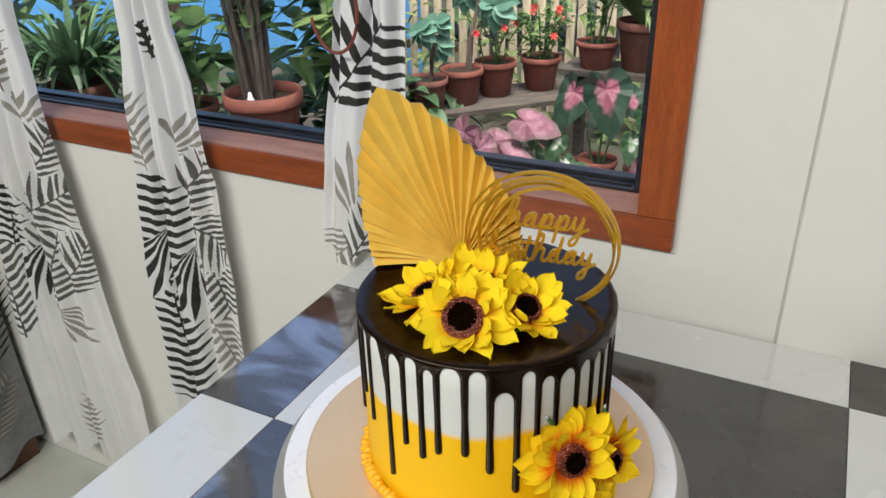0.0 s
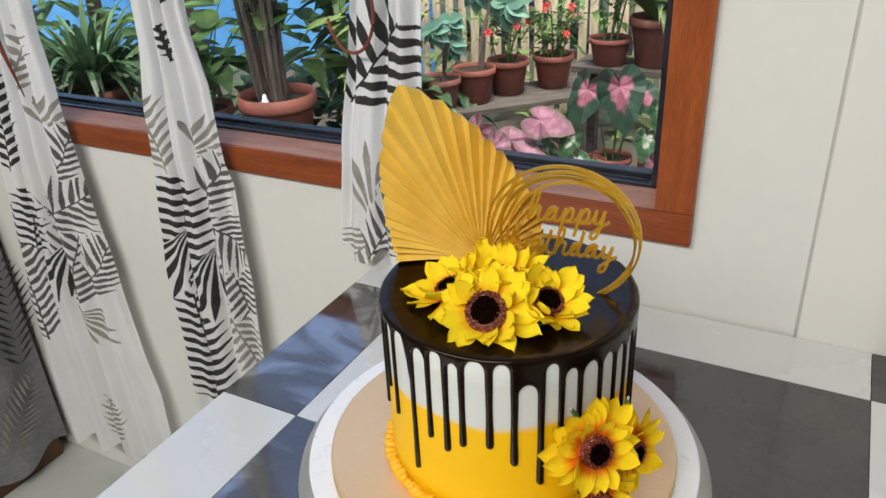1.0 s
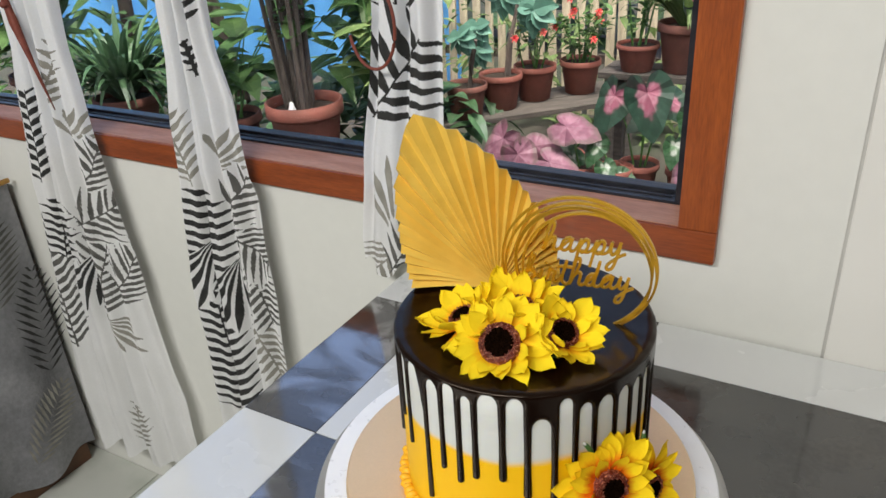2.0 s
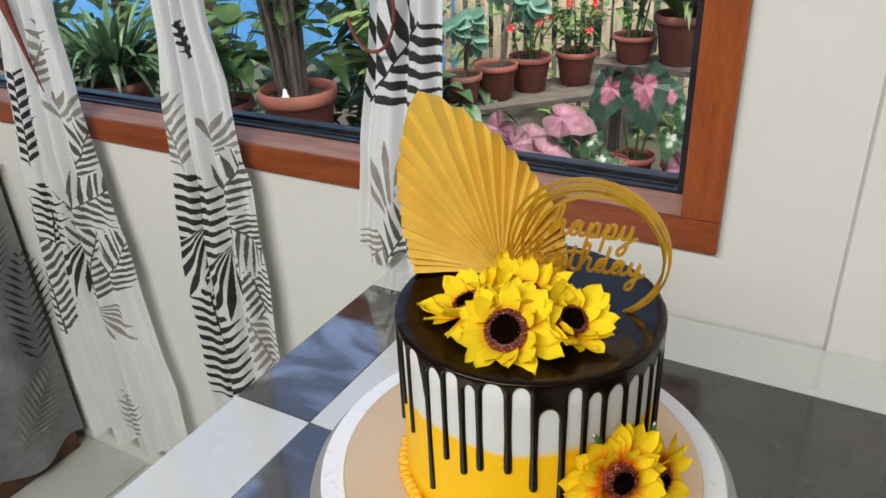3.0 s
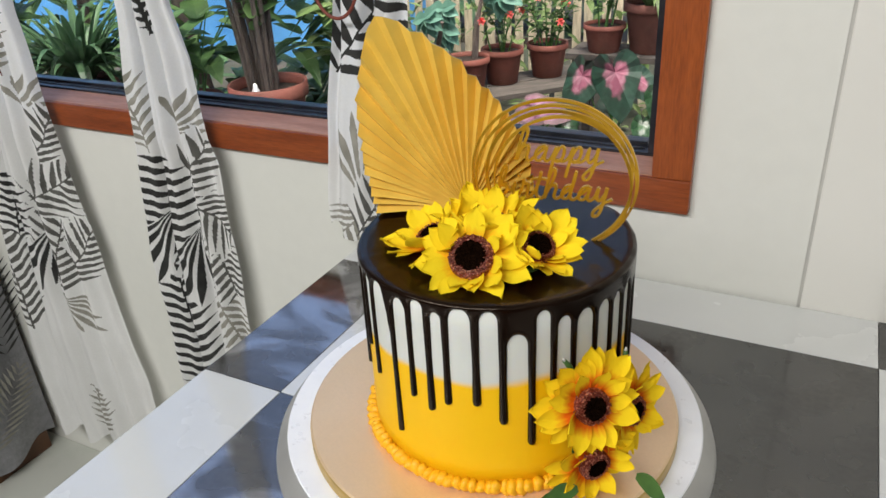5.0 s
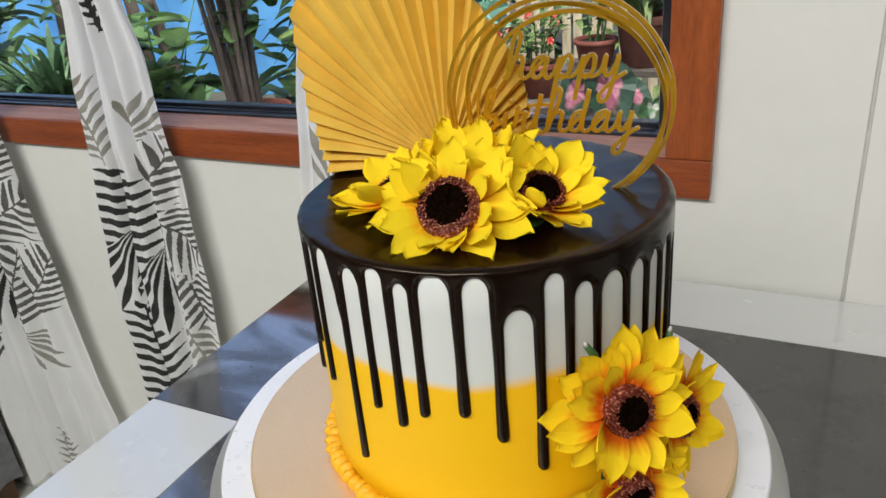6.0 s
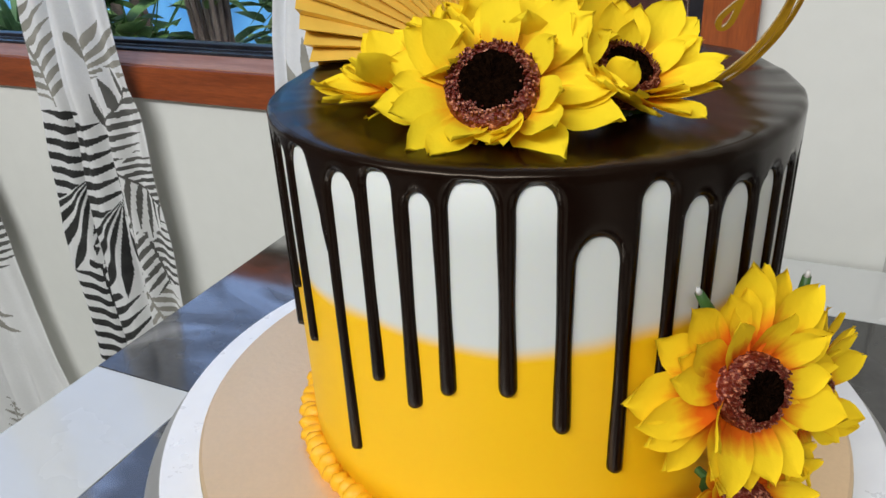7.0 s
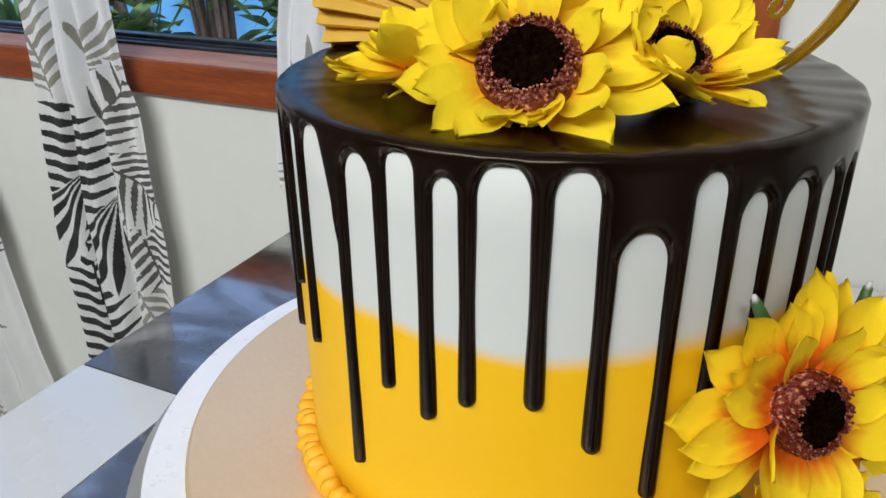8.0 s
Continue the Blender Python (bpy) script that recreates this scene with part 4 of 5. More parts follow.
# leaves: root, tip, reach of the leaflets (or spread of a fan in degrees), count, ink, slope (or blade width)
curtain(d1, 2.08, 0.105, CL + ", nearly floor length", [
    ((-0.930, 0.625), (-0.908, 0.750), 0.055, 7, INK, 0.12), ((-0.846, 0.640), (-0.900, 0.520), 32, 5, INK, 0.008), ((-0.930, 0.80), (-0.895, 0.97), 0.050, 8, INK),
    ((-0.790, 0.795), (-0.742, 0.875), 0.050, 6, INK_GREY), ((-0.852, 0.705), (-0.715, 0.770), 0.075, 9, INK_GREY, 0.5), ((-0.790, 0.555), (-0.712, 0.665), 0.070, 8, INK_GREY),
    ((-0.850, 0.515), (-0.775, 0.735), 0.105, 12, INK_GREY), ((-0.985, 0.400), (-0.972, 0.700), 0.085, 14, INK_GREY), ((-0.850, 0.500), (-0.762, 0.435), 38, 6, INK_PALE, 0.007),
    ((-0.802, 0.877), (-0.752, 0.935), 68, 9, INK_PALE, 0.006), ((-0.825, 0.96), (-0.790, 1.06), 0.030, 6, INK_PALE), ((-0.852, 0.145), (-0.838, 0.263), 0.040, 8, INK_PALE)])
d2 = Drape([(0.1, -0.578), (0.31, -0.575), (0.465, -0.567), (0.60, -0.570), (0.66, -0.571), (0.73, -0.558), (0.806, -0.544), (0.897, -0.532), (0.955, -0.525), (1.06, -0.502), (1.5, -0.46), (2.1, -0.52)],
           [(0.1, -0.375), (0.52, -0.370), (0.64, -0.367), (0.765, -0.371), (0.835, -0.370), (0.87, -0.380), (0.996, -0.385), (1.07, -0.400), (1.5, -0.41), (2.1, -0.33)], 0.335, 3.1, 0.011, 2.2)
curtain(d2, 2.08, 0.145, CL + ", gathered above sill", [
    ((-0.442, 0.711), (-0.474, 0.580), 34, 6, INK, 0.009), ((-0.490, 0.738), (-0.572, 0.610), 27, 5, INK, 0.009), ((-0.503, 0.690), (-0.488, 0.835), 0.080, 7, INK, 0.10),
    ((-0.500, 0.365), (-0.512, 0.610), 0.075, 11, INK, 0.45), ((-0.448, 0.778), (-0.385, 0.868), 0.050, 6, INK_GREY), ((-0.429, 0.782), (-0.368, 0.712), 0.065, 7, INK_GREY),
    ((-0.408, 0.715), (-0.385, 0.595), 0.048, 8, INK_GREY), ((-0.415, 0.600), (-0.390, 0.480), 0.048, 7, INK_PALE), ((-0.441, 0.885), (-0.390, 0.935), 66, 9, INK_PALE, 0.006),
    ((-0.508, 0.855), (-0.523, 0.970), 0.045, 7, INK_PALE), ((-0.43, 1.12), (-0.435, 1.20), 0.02, 5, INK), ((-0.448, 1.045), (-0.452, 1.085), 0.008, 3, INK)])
d3 = Drape([(0.70, -0.172), (0.80, -0.172), (0.935, -0.154), (1.03, -0.134), (1.13, -0.117), (1.5, -0.10), (2.1, -0.18)],
           [(0.70, -0.030), (0.793, -0.028), (0.927, -0.024), (1.06, -0.015), (1.13, -0.012), (1.5, -0.005), (2.1, 0.05)], 0.345, 2.2, 0.009, 1.0)
curtain(d3, 2.08, TZ + 0.004, CL + ", hem on table", [
    ((-0.122, 1.003), (-0.042, 1.105), 0.090, 5, INK, 0.5), ((-0.075, 1.13), (-0.085, 1.36), 0.060, 9, INK), ((-0.116, 0.765), (-0.036, 0.876), 0.050, 8, INK_GREY),
    ((-0.108, 0.800), (-0.110, 0.920), 24, 5, INK_PALE, 0.009), ((-0.057, 0.874), (-0.041, 0.985), 0.040, 6, INK_PALE), ((-0.105, 0.800), (-0.158, 0.742), 0.050, 6, INK_PALE)])


def tieback(x, z, label):
    ob = empty("curtain_tie", Matrix.Translation((x, 0.318, z)))
    tagged(ob, label, "curtain tie")
    pts = [(0.035 * math.cos(a) - 0.01, -0.004, 0.055 * math.sin(a)) for a in np.linspace(-2.9, 0.9, 30)]
    part("cord", tube(pts, 0.0022, 8), CORD, ob, smooth=True)


tieback(-0.085, 1.125, "brown cord loop hanging over the leaf print curtain")


def tassel(x, z):
    ob = empty("curtain_tassel", Matrix.Translation((x, 0.312, z)))
    tagged(ob, "brown beaded tassel hanging in front of leaf print curtain", "tassel")
    part("cord", tube([(-0.02, 0, 0.24), (-0.012, 0, 0.12), (0, 0, 0.05), (0.02, 0, -0.02), (0.045, 0, -0.10)], [0.004, 0.006, 0.008, 0.004, 0.001], 8), CORD, ob, smooth=True)
    for k in range(6):
        bm = bmesh.new()
        bmesh.ops.create_icosphere(bm, subdivisions=2, radius=0.007, matrix=Matrix.Translation((-0.018 + 0.003 * k, -0.006, 0.2 - 0.024 * k)))
        part("bead", bm, CORD, ob, smooth=True)


tassel(-0.835, 1.05)


# ---- covered side cabinet by the wall ----
def covered_cabinet():
    x0, x1, y0, y1 = -1.75, -1.10, -0.55, 0.362
    ob = empty("covered_cabinet", Matrix.Translation((-1.4, -0.1, 0)))
    tagged(ob, "low cabinet draped with grey palm leaf print cloth", "cabinet")
    inv = ob.matrix_world.inverted()

    def put(name, bm, mat, label="", smooth=False):
        bm.transform(inv)
        return part(name, bm, mat, ob, label, smooth)
    put("plinth", box(x0, x1 - 0.004, y0 + 0.02, y1 - 0.02, 0, 0.05, 0.004), DARKWOOD, "dark brown wooden plinth")
    put("carcass", box(x0, x1 - 0.03, y0 + 0.03, y1 - 0.01, 0.05, 0.73, 0.004), DARKWOOD)
    bm = bmesh.new()
    rows = []
    for k in range(41):
        row = []
        for i in range(91):
            y = y0 + (y1 - y0) * i / 90
            u = k / 40
            z = 0.745 - 0.705 * u + 0.012 * math.sin(i * 0.31) * u
            row.append(bm.verts.new((x1 - 0.012 + 0.010 * math.sin(i * 0.33 + u) * (0.3 + u) + 0.02 * u, y, z)))
        rows.append(row)
    for a, b in zip(rows, rows[1:]):
        for i in range(90):
            bm.faces.new((a[i], a[i + 1], b[i + 1], b[i]))
    box(x0, x1 - 0.014, y0, y1, 0.732, 0.745, 0.003, bm)
    put("cover", bm, GREYCLOTH, "grey cloth cover with palm leaf print", True)
    for yb, zb, yt, zt, mat in ((0.30, 0.30, 0.34, 0.56, INK), (0.20, 0.10, 0.33, 0.26, INK_PALE), (0.24, 0.50, 0.29, 0.70, INK_GREY), (0.05, 0.20, 0.10, 0.50, INK)):
        bm = bmesh.new()
        a, b = Vector((x1 + 0.026, yb, zb)), Vector((x1 + 0.014, yt, zt))
        ax = b - a
        sd = Vector((0, -ax.z, ax.y)).normalized()
        for k in range(13):
            u = (k + 0.5) / 13
            root = a + ax * u
            sp = 0.075 * math.sin(math.pi * min(1, 0.2 + 0.75 * u))
            for s in (-1, 1):
                tip = root + (sd * s + ax.normalized() * 0.8).normalized() * sp
                w = ax.normalized() * 0.006
                bm.faces.new([bm.verts.new(p) for p in (root - w * 0.4, (root + tip) / 2 - w, tip, (root + tip) / 2 + w * 0.7)])
        put("leaf_print", bm, mat)
    put("trim", tube([(x1 - 0.004, y0, 0.752), (x1 - 0.004, y1, 0.752)], 0.006, 8), GOLDTRIM, "ochre cord trim", True)


covered_cabinet()


def cushion():
    bm = bmesh.new()
    bmesh.ops.create_uvsphere(bm, u_segments=32, v_segments=16, radius=1)
    for v in bm.verts:
        s = v.co
        v.co = Vector((0.06 * math.copysign(abs(s.x) ** 0.8, s.x), 0.20 * math.copysign(abs(s.y) ** 0.45, s.y), 0.17 * math.copysign(abs(s.z) ** 0.45, s.z)))
    ob = part("cushion", bm, CLOTH, smooth=True)
    ob.matrix_world = Matrix.Translation((-1.22, 0.15, 0.745 + 0.172))
    tagged(ob, "white scatter cushion leaning on the grey covered cabinet", "cushion")


cushion()


# ---- garden outside ----
GZ = -0.30


def ground():
    bm = bmesh.new()
    bmesh.ops.create_grid(bm, x_segments=60, y_segments=60, size=1)
    for v in bm.verts:
        v.co = Vector((v.co.x * 150, 150.5 + v.co.y * 150, GZ + 0.03 * noise.noise(v.co * 20)))
        if v.co.y < 1.0:
            v.co.y = 0.497
    tagged(part("ground", bm, GROUND), "dark garden soil with patches of moss", "ground", kind="structure")


ground()


def pot_shape(r, h, n=48):
    return lathe([(0, 0), (r * 0.68, 0), (r * 0.72, 0.006), (r * 0.90, h * 0.80), (r * 0.915, h * 0.82), (r * 1.0, h * 0.83), (r * 1.01, h * 0.86), (r * 1.0, h), (r * 0.93, h), (r * 0.91, h * 0.9), (r * 0.9, h * 0.88)], n)


def leaf_blade(bm, root, way, length, width, droop=0.25, segs=5, lobe=1.0, up=Vector((0, 0, 1))):
    """One leaf of two halves folded along its midrib."""
    d = Vector(way).normalized()
    s = d.cross(up)
    s = s.normalized() if s.length > 1e-3 else Vector((1, 0, 0))
    n = s.cross(d)
    prev = None
    for k in range(segs + 1):
        u = k / segs
        c = Vector(root) + d * length * u - Vector((0, 0, 1)) * droop * length * u * u
        w = width * 0.5 * (math.sin(math.pi * min(1.0, (0.06 + 0.94 * u)) ** (0.75 * lobe)) + 0.02)
        cur = (bm.verts.new(c + s * w + n * w * 0.3), bm.verts.new(c), bm.verts.new(c - s * w + n * w * 0.3))
        if prev:
            bm.faces.new((prev[0], prev[1], cur[1], cur[0]))
            bm.faces.new((prev[1], prev[2], cur[2], cur[1]))
        prev = cur


def heart_leaf(bm, at, normal, size, roll):
    """A broad heart-shaped leaf that faces normal."""
    q = Vector(normal).to_track_quat("Z", "Y").to_matrix().to_4x4()
    m = Matrix.Translation(at) @ q @ Matrix.Rotation(roll, 4, "Z")
    rim = bm.verts.layers.float.get("rim") or bm.verts.layers.float.new("rim")
    mid = bm.verts.new(m @ Vector((0, 0, 0)))
    mid[rim] = 0.0
    ring = []
    k = 22
    for i in range(k):
        a = 2 * math.pi * i / k
        t = (a + math.pi) % (2 * math.pi) - math.pi
        r = size * (0.52 + 0.55 * math.exp(-(abs(t) / 0.42) ** 1.5)) * (1 - 0.62 * math.exp(-((abs(t) - math.pi) / 0.30) ** 2))
        ring.append(bm.verts.new(m @ Vector((r * math.cos(a), r * math.sin(a), 0.10 * size * math.cos(2 * a) - 0.12 * r + 0.03 * size * math.sin(7 * a)))))
        ring[-1][rim] = 1.0
    for i in range(k):
        bm.faces.new((mid, ring[i], ring[(i + 1) % k]))


def potted(name, x, y, z, r, h, label, kind, leaf, seed, tall=0.35, amount=60, pot=None, leafsize=0.06, flowers=0, spread=0.16, leaves=()):
    rng = random.Random(seed)
    ob = empty(name, Matrix.Translation((x, y, z)))
    tagged(ob, label, "potted plant", group="potted plants in the garden")
    p = part("pot", pot_shape(r, h), pot or TERRA, ob, "terracotta pot", True)
    soil = lathe([(0, h * 0.88), (r * 0.5, h * 0.90), (r * 0.905, h * 0.87)], 32)
    part("soil", soil, SOIL, p)
    stems, fol = bmesh.new(), bmesh.new()
    nst = {"bush": 7, "cane": 14, "papaya": 1, "caladium": 8, "strap": 1}[kind]
    if leaves:
        nst = 0
        for lx, ly, lz, *_ in leaves:
            tube([(0.2 * lx, 0.1 * ly, h * 0.86), (0.5 * lx, 0.4 * ly, h * 0.5 + 0.5 * lz), (lx, ly + 0.006, lz)], [0.005, 0.004, 0.003], 6, stems)
    tips = []
    for k in range(nst):
        a, rr = rng.uniform(0, 6.28), rng.uniform(0, 0.55) * r
        lean = rng.uniform(0.2, 1.0) * spread
        ht = tall * rng.uniform(0.7, 1.05)
        b = Vector((rr * math.cos(a), rr * math.sin(a), h * 0.88))
        pts = [b, b + Vector((lean * 0.3 * math.cos(a), lean * 0.3 * math.sin(a), ht * 0.5)), b + Vector((lean * math.cos(a), lean * math.sin(a), ht))]
        thick = {"cane": 0.011, "papaya": 0.02}.get(kind, 0.005)
        if kind != "strap":
            tube(pts, [thick, thick * 0.8, thick * 0.5], 6, stems)
        tips.append(pts)
    if kind == "caladium":
        if len(stems.faces):
            part("stems", stems, STEM, ob)
        own = [(lx, ly, lz, (ln, -1.0, up), size, radians(turn)) for lx, ly, lz, ln, up, size, turn in leaves]
        for pts in (() if own else tips):
            c = pts[2] + Vector((rng.uniform(-.06, .06), rng.uniform(-.08, .02), rng.uniform(-.08, .03)))
            own.append((*c, (rng.uniform(-.5, .6), -1.0, rng.uniform(0.2, 1.0)), leafsize * rng.uniform(0.8, 1.25), -1.57 + rng.uniform(-1.1, 1.1)))
        for lx, ly, lz, face, size, turn in own:
            lf = bmesh.new()
            heart_leaf(lf, (0, 0, 0), face, size, turn)
            part("leaf", lf, leaf, ob, "variegated caladium leaf").location = (lx, ly, lz)
        fol.free()
        return ob
    for _ in range(amount):
        pts = rng.choice(tips)
        if kind == "papaya":
            a = rng.uniform(0, 6.28)
            at = pts[2] + Vector((spread * math.cos(a), spread * math.sin(a), rng.uniform(-0.10, 0.06)))
            lean2, roll2 = Vector((rng.uniform(-0.5, 0.5), -0.7, rng.uniform(0.3, 0.9))), rng.uniform(-0.6, 0.6)
            for q in range(7):
                an = -1.57 + roll2 + (q - 3) * 0.66
                leaf_blade(fol, at, Vector((math.cos(an), -0.1, math.sin(an))) - 0.3 * lean2, leafsize * (1.0 - 0.08 * abs(q - 3)) * rng.uniform(0.9, 1.05), leafsize * 0.62, 0.10, 5, 1.0, lean2)
        elif kind == "strap":
            a = rng.uniform(0, 6.28)
            leaf_blade(fol, Vector((0.03 * math.cos(a), 0.03 * math.sin(a), h * 0.88)), (math.cos(a) * rng.uniform(0.2, 0.9), math.sin(a) * rng.uniform(0.2, 0.9), 1.0), tall * rng.uniform(0.6, 1.1), leafsize * 0.45, rng.uniform(0.3, 0.9), 7)
        else:
            u = rng.uniform(0.25, 1.0)
            c = pts[0].lerp(pts[1], u * 2) if u < 0.5 else pts[1].lerp(pts[2], u * 2 - 1)
            a = rng.uniform(0, 6.28)
            leaf_blade(fol, c + Vector((rng.gauss(0, 0.02), rng.gauss(0, 0.02), rng.gauss(0, 0.02))), (math.cos(a), math.sin(a), rng.uniform(-0.2, 0.9)), leafsize * rng.uniform(0.6, 1.3), leafsize * 0.5, rng.uniform(0, 0.5), 4)
    if len(stems.faces):
        part("stems", stems, BARK if kind in ("cane", "papaya") else STEM, ob, "woody stems" if kind == "cane" else "")
    else:
        stems.free()
    part("foliage", fol, leaf, ob)
    for k in range(flowers):
        pts = rng.choice(tips)
        c = pts[2] + Vector((rng.gauss(0, 0.08), rng.gauss(-0.03, 0.04), rng.uniform(-0.12, 0.10)))
        bm = bmesh.new()
        for q in range(6):
            a = q * 1.05
            leaf_blade(bm, c, (math.cos(a), -0.6, math.sin(a)), 0.028, 0.026, 0.1, 3)
        part("blossom", bm, REDFLOWER, ob)
    return ob


def shelf(a, b, depth, z, label):
    """A plank on four posts."""
    va, vb = Vector((*a, z)), Vector((*b, z))
    d = vb - va
    ob = empty("plant_shelf", Matrix.Translation((a[0], a[1], GZ)) @ Matrix.Rotation(math.atan2(d.y, d.x), 4, "Z"))
    tagged(ob, label, "plant shelf", group="garden shelves")
    h = z - GZ
    for k in range(2):
        y = -depth / 2 + k * (depth / 2 + 0.004)
        part("plank", box(0, d.length, y, y + depth / 2 - 0.008, h - 0.028, h, 0.004), PLANK, ob)
    for x in (0.05, d.length - 0.05):
        for y in (-depth / 2 + 0.04, depth / 2 - 0.04):
            part("post", box(x - 0.022, x + 0.022, y - 0.022, y + 0.022, -0.03, h - 0.028, 0.003), PLANK, ob)


Z1 = 0.10
shelf((-1.72, 2.82), (-0.80, 3.78), 0.42, Z1, "weathered grey plank shelf carrying terracotta pots")
shelf((-0.66, 3.04), (0.35, 3.04), 0.26, 0.41, "weathered grey upper plank shelf carrying terracotta pots")
POTS = [(-1.397, 2.985, 0.112, "papaya", LEAF_BLUE, TERRA_DARK, 0.26, 3, 0.115, 0), (-1.301, 3.206, 0.118, "papaya", LEAF_BLUE, TERRA, 0.42, 4, 0.150, 0),
        (-1.197, 3.432, 0.119, "bush", LEAF_LIME, TERRA, 0.30, 45, 0.07, 2), (-1.006, 3.642, 0.116, "bush", LEAF, TERRA, 0.36, 170, 0.060, 9)]
for i, (x, y, r, kind, leaf, pot, tall, amount, size, fl) in enumerate(POTS):
    potted("potted_plant", x, y, Z1, r, 1.62 * r, "leafy plant in a terracotta pot on weathered shelf", kind, leaf, 20 + i, tall, amount, pot, size, fl, 0.10 if kind == "papaya" else 0.16)
potted("potted_plant", -0.504, 3.0, 0.41, 0.098, 0.125, "flowering shrub in a terracotta pot on upper shelf", "bush", LEAF, 31, 0.42, 110, TERRA, 0.05, 8)
potted("potted_plant", -0.30, 3.05, 0.41, 0.13, 0.22, "strap leaved plant in a dark terracotta pot on shelf", "strap", LEAF_LIME, 32, 0.55, 60, TERRA_DARK, 0.09, 0)
potted("potted_plant", -0.05, 3.05, 0.41, 0.12, 0.2, "caladium in a terracotta pot on upper shelf", "caladium", PINKLEAF, 33, 0.26, 0, TERRA_DARK, 0.10, 0)
# lower caladiums in front of the shelves; leaves: place, lean, upturn, size, turn
shelf((-1.15, 2.62), (0.15, 2.62), 0.34, -0.07, "low weathered plank shelf with caladium pots")
PINKS, PALES = "caladium with pink and green leaves in a terracotta pot", "caladium with pale veined leaves in a terracotta pot"
ROSES = "caladium with large rose pink leaves in a terracotta pot"
CALADIUMS = [
    (-0.92, ROSELEAF, ROSES, ((-0.03, -0.08, 0.26, -0.2, 0.35, 0.17, -120), (0.05, -0.10, 0.20, 0.3, 0.3, 0.16, -60), (0.00, -0.06, 0.15, 0.0, 0.2, 0.15, -95), (0.10, -0.02, 0.22, 0.4, 0.5, 0.12, -10))),
    (-0.72, PALELEAF, PALES, ((0.00, -0.06, 0.22, 0.1, 0.7, 0.11, -40), (0.07, -0.09, 0.17, 0.3, 0.5, 0.10, -70), (-0.06, -0.10, 0.15, -0.3, 0.5, 0.10, -130), (0.13, -0.02, 0.26, 0.2, 0.4, 0.09, -20))),
    (-0.60, ROSELEAF, ROSES, ((-0.07, -0.03, 0.33, 0.0, 1.3, 0.17, -15), (-0.11, -0.12, 0.19, 0.3, 0.9, 0.15, -25), (0.10, -0.12, 0.10, -0.2, 0.2, 0.10, -80))),
    (-0.375, PINKLEAF, PINKS, ((-0.11, -0.05, 0.46, -0.25, 0.35, 0.18, -105), (0.035, -0.07, 0.49, 0.1, 0.25, 0.20, -78), (0.12, -0.02, 0.45, 0.5, 0.5, 0.13, -50), (0.02, 0.02, 0.36, 0.3, 0.9, 0.11, -140))),
    (-0.46, PALELEAF, PALES, ((0.00, -0.12, 0.20, 0.2, 0.6, 0.09, -70), (-0.06, -0.06, 0.27, -0.2, 0.5, 0.10, -100), (0.05, -0.05, 0.14, 0.3, 0.5, 0.09, -30))),
    (-0.17, PALELEAF, PALES, ((0.00, -0.05, 0.40, 0.0, 0.3, 0.10, -90), (-0.04, -0.08, 0.28, 0.0, 0.5, 0.10, -90), (0.07, -0.03, 0.24, 0.3, 0.5, 0.11, -60))),
    (0.03, ROSELEAF, ROSES, ((-0.16, -0.08, 0.19, -0.2, 0.2, 0.14, -100), (0.02, -0.06, 0.24, 0.2, 0.5, 0.13, -70), (0.09, -0.03, 0.17, 0.5, 0.5, 0.12, -40)))]
for i, (x, leaf, label, own) in enumerate(CALADIUMS):
    potted("caladium", x, 2.57 + 0.10 * (i % 2), -0.07, 0.088, 0.16, label, "caladium", leaf, 50 + i, 0.2, 0, TERRA, 0.1, 0, 0.2, own)

# the large pots by the window
big = potted("large_potted_plant", -1.580, 1.90, 0.14, 0.160, 0.33, "clump of woody canes in a wide terracotta pot", "cane", LEAF, 61, 1.3, 150, TERRA, 0.12, 0, 0.22)
part("ornament", lathe([(0, 0.300), (0.014, 0.300), (0.017, 0.318), (0.009, 0.332), (0.009, 0.342), (0.003, 0.350), (0, 0.351)], 24), PORCELAIN, big, "small white porcelain ornament", True).location = (0.02, -0.10, 0)
potted("potted_plant", -1.20, 1.98, 0.14, 0.10, 0.27, "broad leaved plant in a dark terracotta pot", "bush", LEAF_LIME, 62, 0.55, 60, TERRA_DARK, 0.15, 0, 0.12)
potted("potted_plant", -2.05, 1.92, 0.14, 0.15, 0.22, "broad leaved plant in a dark terracotta pot", "bush", LEAF, 63, 0.5, 46, TERRA_DARK, 0.24, 0, 0.3)
potted("potted_plant", -2.75, 1.95, 0.14, 0.16, 0.24, "dark strap leaved plant in a terracotta pot", "strap", LEAF_DARK, 64, 0.75, 170, TERRA_DARK, 0.085, 0, 0.35)
potted("potted_plant", -3.6, 2.1, 0.14, 0.18, 0.26, "broad leaved plant in a terracotta pot", "bush", LEAF, 65, 0.9, 110, TERRA_DARK, 0.32, 0, 0.4)
shelf((-4.4, 1.95), (-1.0, 1.95), 0.5, 0.14, "low weathered plank bench under the large pots")


def hedge(name, x0, x1, y, z0, z1, count, size, leaf, seed, label):
    rng = random.Random(seed)
    bm = bmesh.new()
    for _ in range(count):
        a = rng.uniform(0, 6.28)
        leaf_blade(bm, (rng.uniform(x0, x1), y + rng.gauss(0, 0.16), z0 + (z1 - z0) * rng.random() ** 1.2), (math.cos(a), -0.4 + math.sin(a), rng.uniform(-0.4, 0.7)), size * rng.uniform(0.6, 1.4), size * 0.42, rng.uniform(0, 0.6), 4)
    ob = part(name, bm, leaf)
    tagged(ob, label, "shrubbery", kind="stuff")


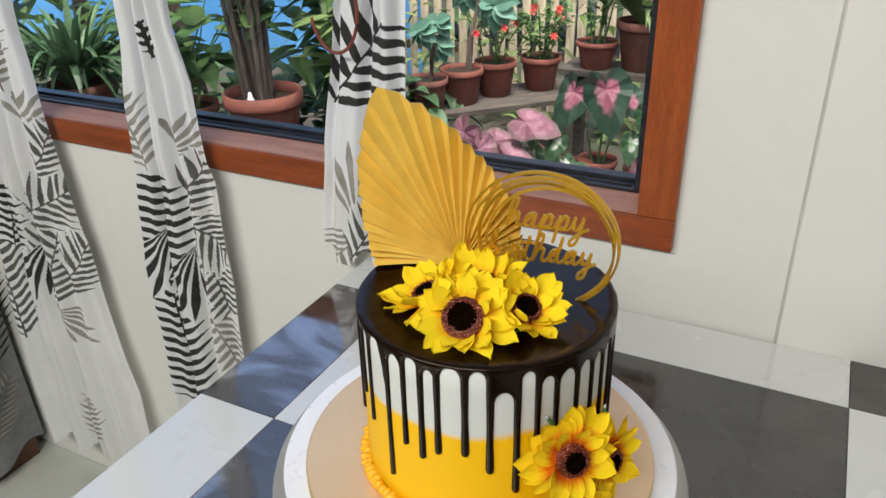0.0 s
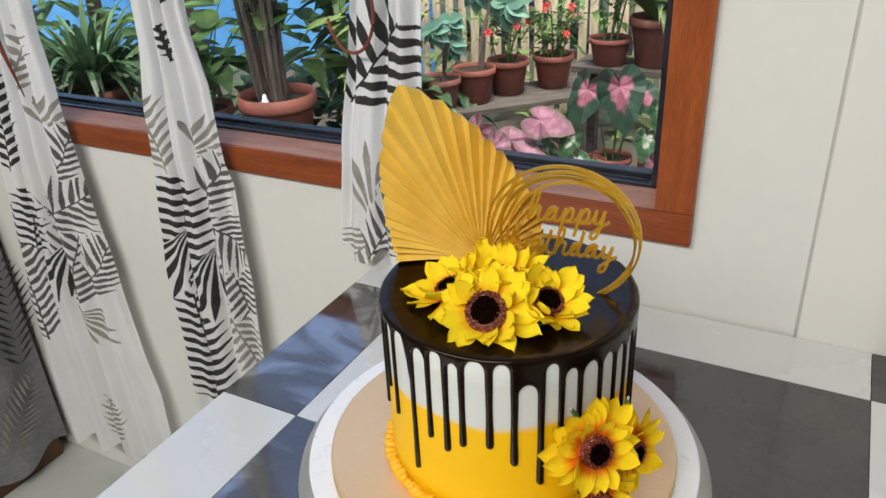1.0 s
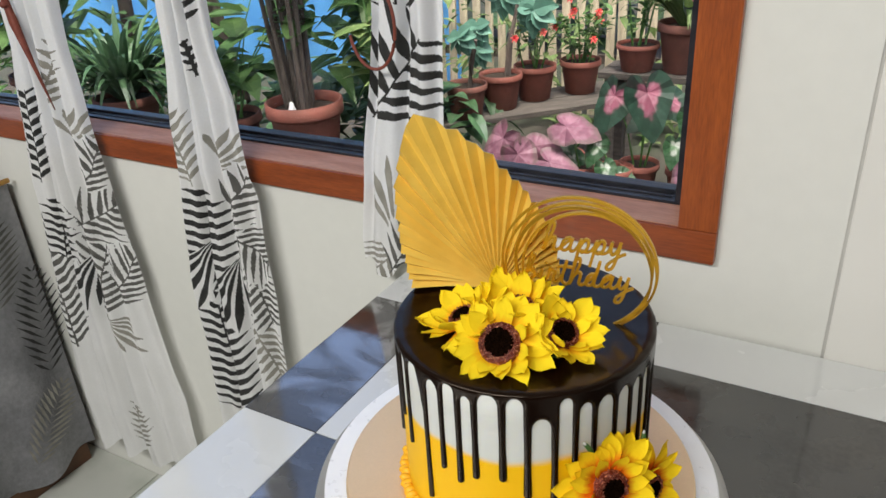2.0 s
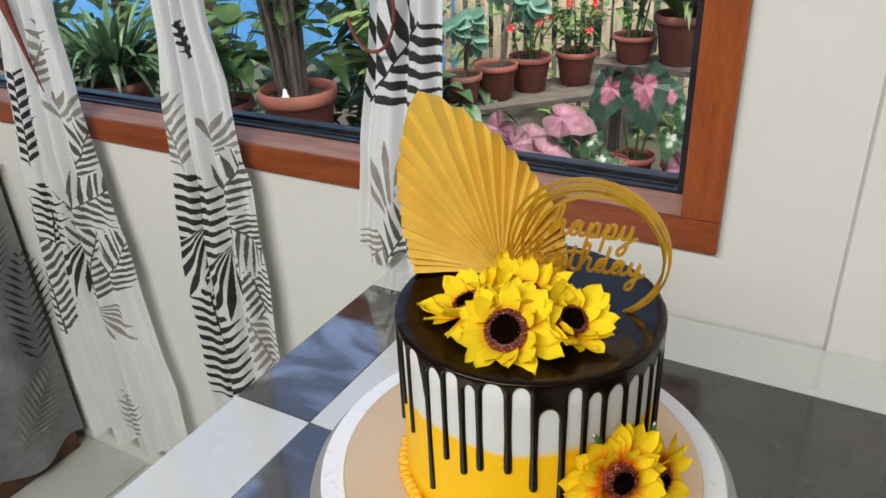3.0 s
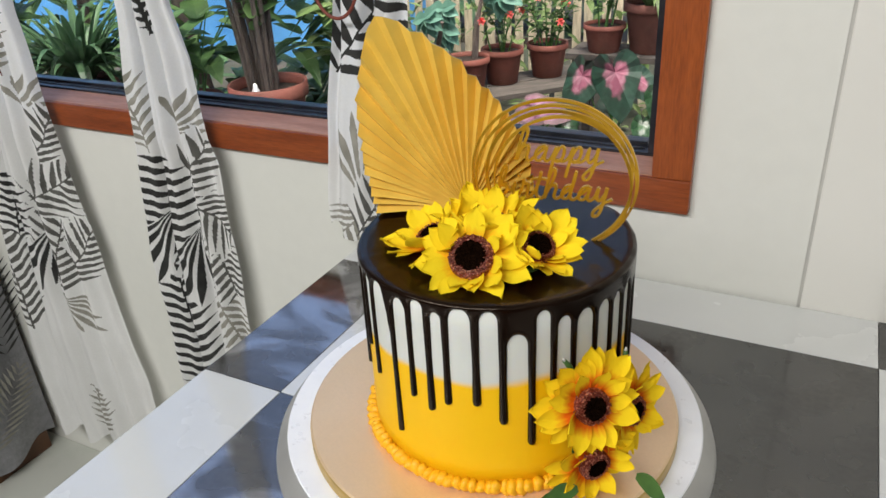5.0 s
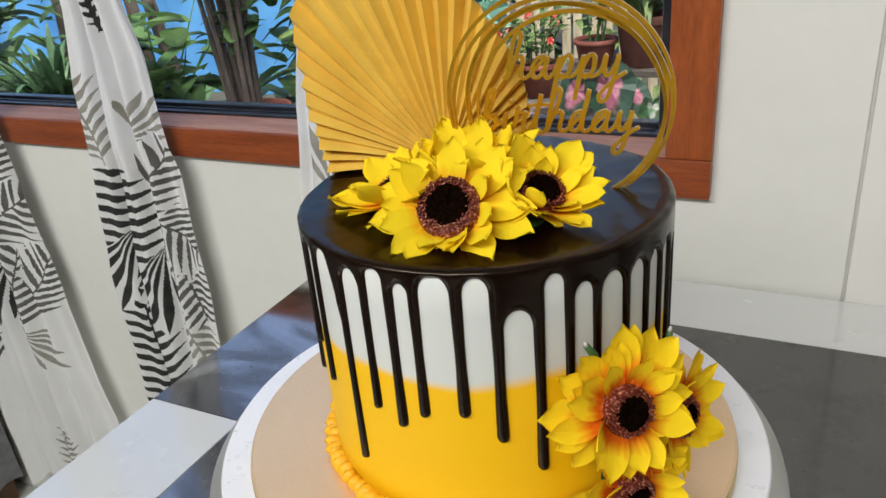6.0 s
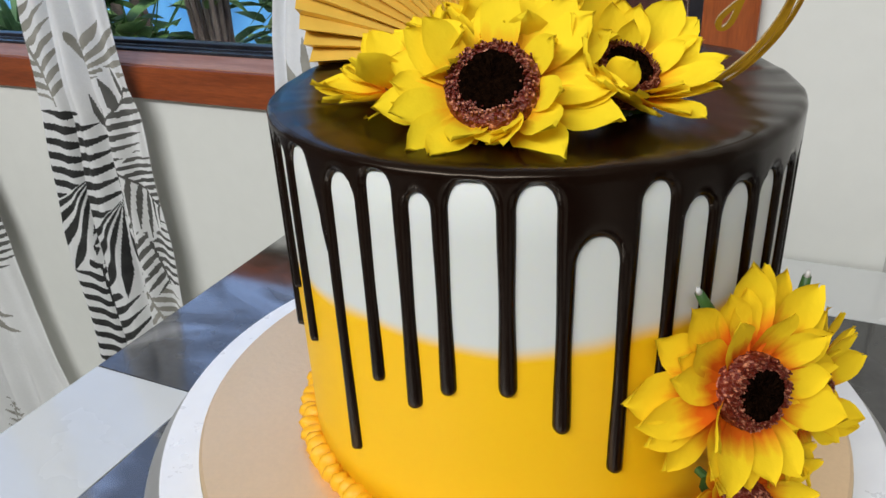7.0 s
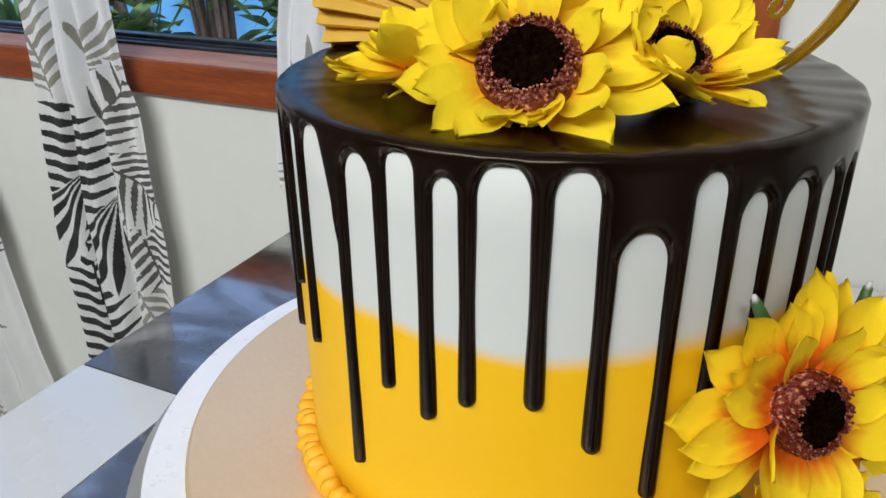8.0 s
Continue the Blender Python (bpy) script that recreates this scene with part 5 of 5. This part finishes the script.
hedge("shrub_foliage", -5.4, -3.1, 2.9, -0.25, 1.0, 420, 0.22, LEAF, 71, "dark broad leaved shrubs before the blue tarpaulin")
hedge("shrub_foliage", -2.9, -1.3, 3.0, -0.1, 0.3, 220, 0.20, LEAF_DARK, 72, "dark broad leaved shrubs behind the large pots")
hedge("shrub_foliage", -2.2, -1.5, 2.8, 0.4, 1.5, 140, 0.26, LEAF, 73, "green broad leaved shrubs behind the large pots")
hedge("fence_creeper", -2.4, 0.9, 4.2, -0.3, 0.65, 520, 0.11, LEAF_LIME, 74, "pale green creeper growing before the bamboo fence")


def trunk(x, y, tilt, r, seed):
    ob = part("tree_trunk", tube([(0, 0, -0.05), (tilt * 0.4, 0.03, 0.9), (tilt, 0.0, 2.6)], [r, r * 0.85, r * 0.7], 12), BARK, smooth=True)
    ob.location = (x, y, GZ)
    tagged(ob, "dark slender tree trunk standing in the garden", "tree trunk", group="garden trunks")


for k, (x, y, tilt, r) in enumerate(((-3.15, 3.2, -0.55, 0.05), (-2.72, 3.3, -0.4, 0.045), (-4.5, 3.4, 0.1, 0.06), (-3.75, 3.5, -0.3, 0.05), (-2.35, 3.6, 0.15, 0.035))):
    trunk(x, y, tilt, r, k)


def tarp():
    bm = bmesh.new()
    rows = []
    for i in range(61):
        rows.append([bm.verts.new((-9.5 + 7.0 * i / 60, 5.0 + 0.06 * math.sin(i * 0.9) + 0.03 * math.sin(i * 2.3 + k), GZ - 0.02 + 3.4 * k / 16)) for k in range(17)])
    for a, b in zip(rows, rows[1:]):
        for k in range(16):
            bm.faces.new((a[k], b[k], b[k + 1], a[k + 1]))
    ob = part("tarpaulin", bm, TARP, smooth=True)
    tagged(ob, "bright blue tarpaulin hung as a garden screen", "tarpaulin")


tarp()


def fence():
    ob = empty("bamboo_fence", Matrix.Translation((-2.4, 4.5, GZ)))
    tagged(ob, "pale bamboo slat fence with dark gaps", "fence")
    rng = random.Random(8)
    meshes = []
    for k in range(4):
        bm = box(-0.028, 0.028, -0.010, 0.010, 0, 2.6, 0.004)
        for v in bm.verts:
            v.co.x += 0.006 * math.sin(v.co.z * 3 + k)
        me = bpy.data.meshes.new("slat")
        bm.to_mesh(me)
        bm.free()
        me.materials.append(SLAT)
        meshes.append(me)
    for k in range(52):
        share("slat", rng.choice(meshes), ob, Matrix.Translation((0.098 * k + rng.uniform(-0.01, 0.01), rng.uniform(-0.008, 0.008), -0.02)) @ Matrix.Rotation(rng.uniform(-0.02, 0.02), 4, "Y"))
    for z in (0.35, 1.2, 2.1):
        part("rail", box(-0.05, 5.1, 0.014, 0.05, z, z + 0.06, 0.004), BARK, ob)


fence()
hedge("far_foliage", -9, 8, 6.6, -0.3, 4.5, 1500, 0.55, LEAF_DARK, 80, "dense dark foliage far behind the garden fence")
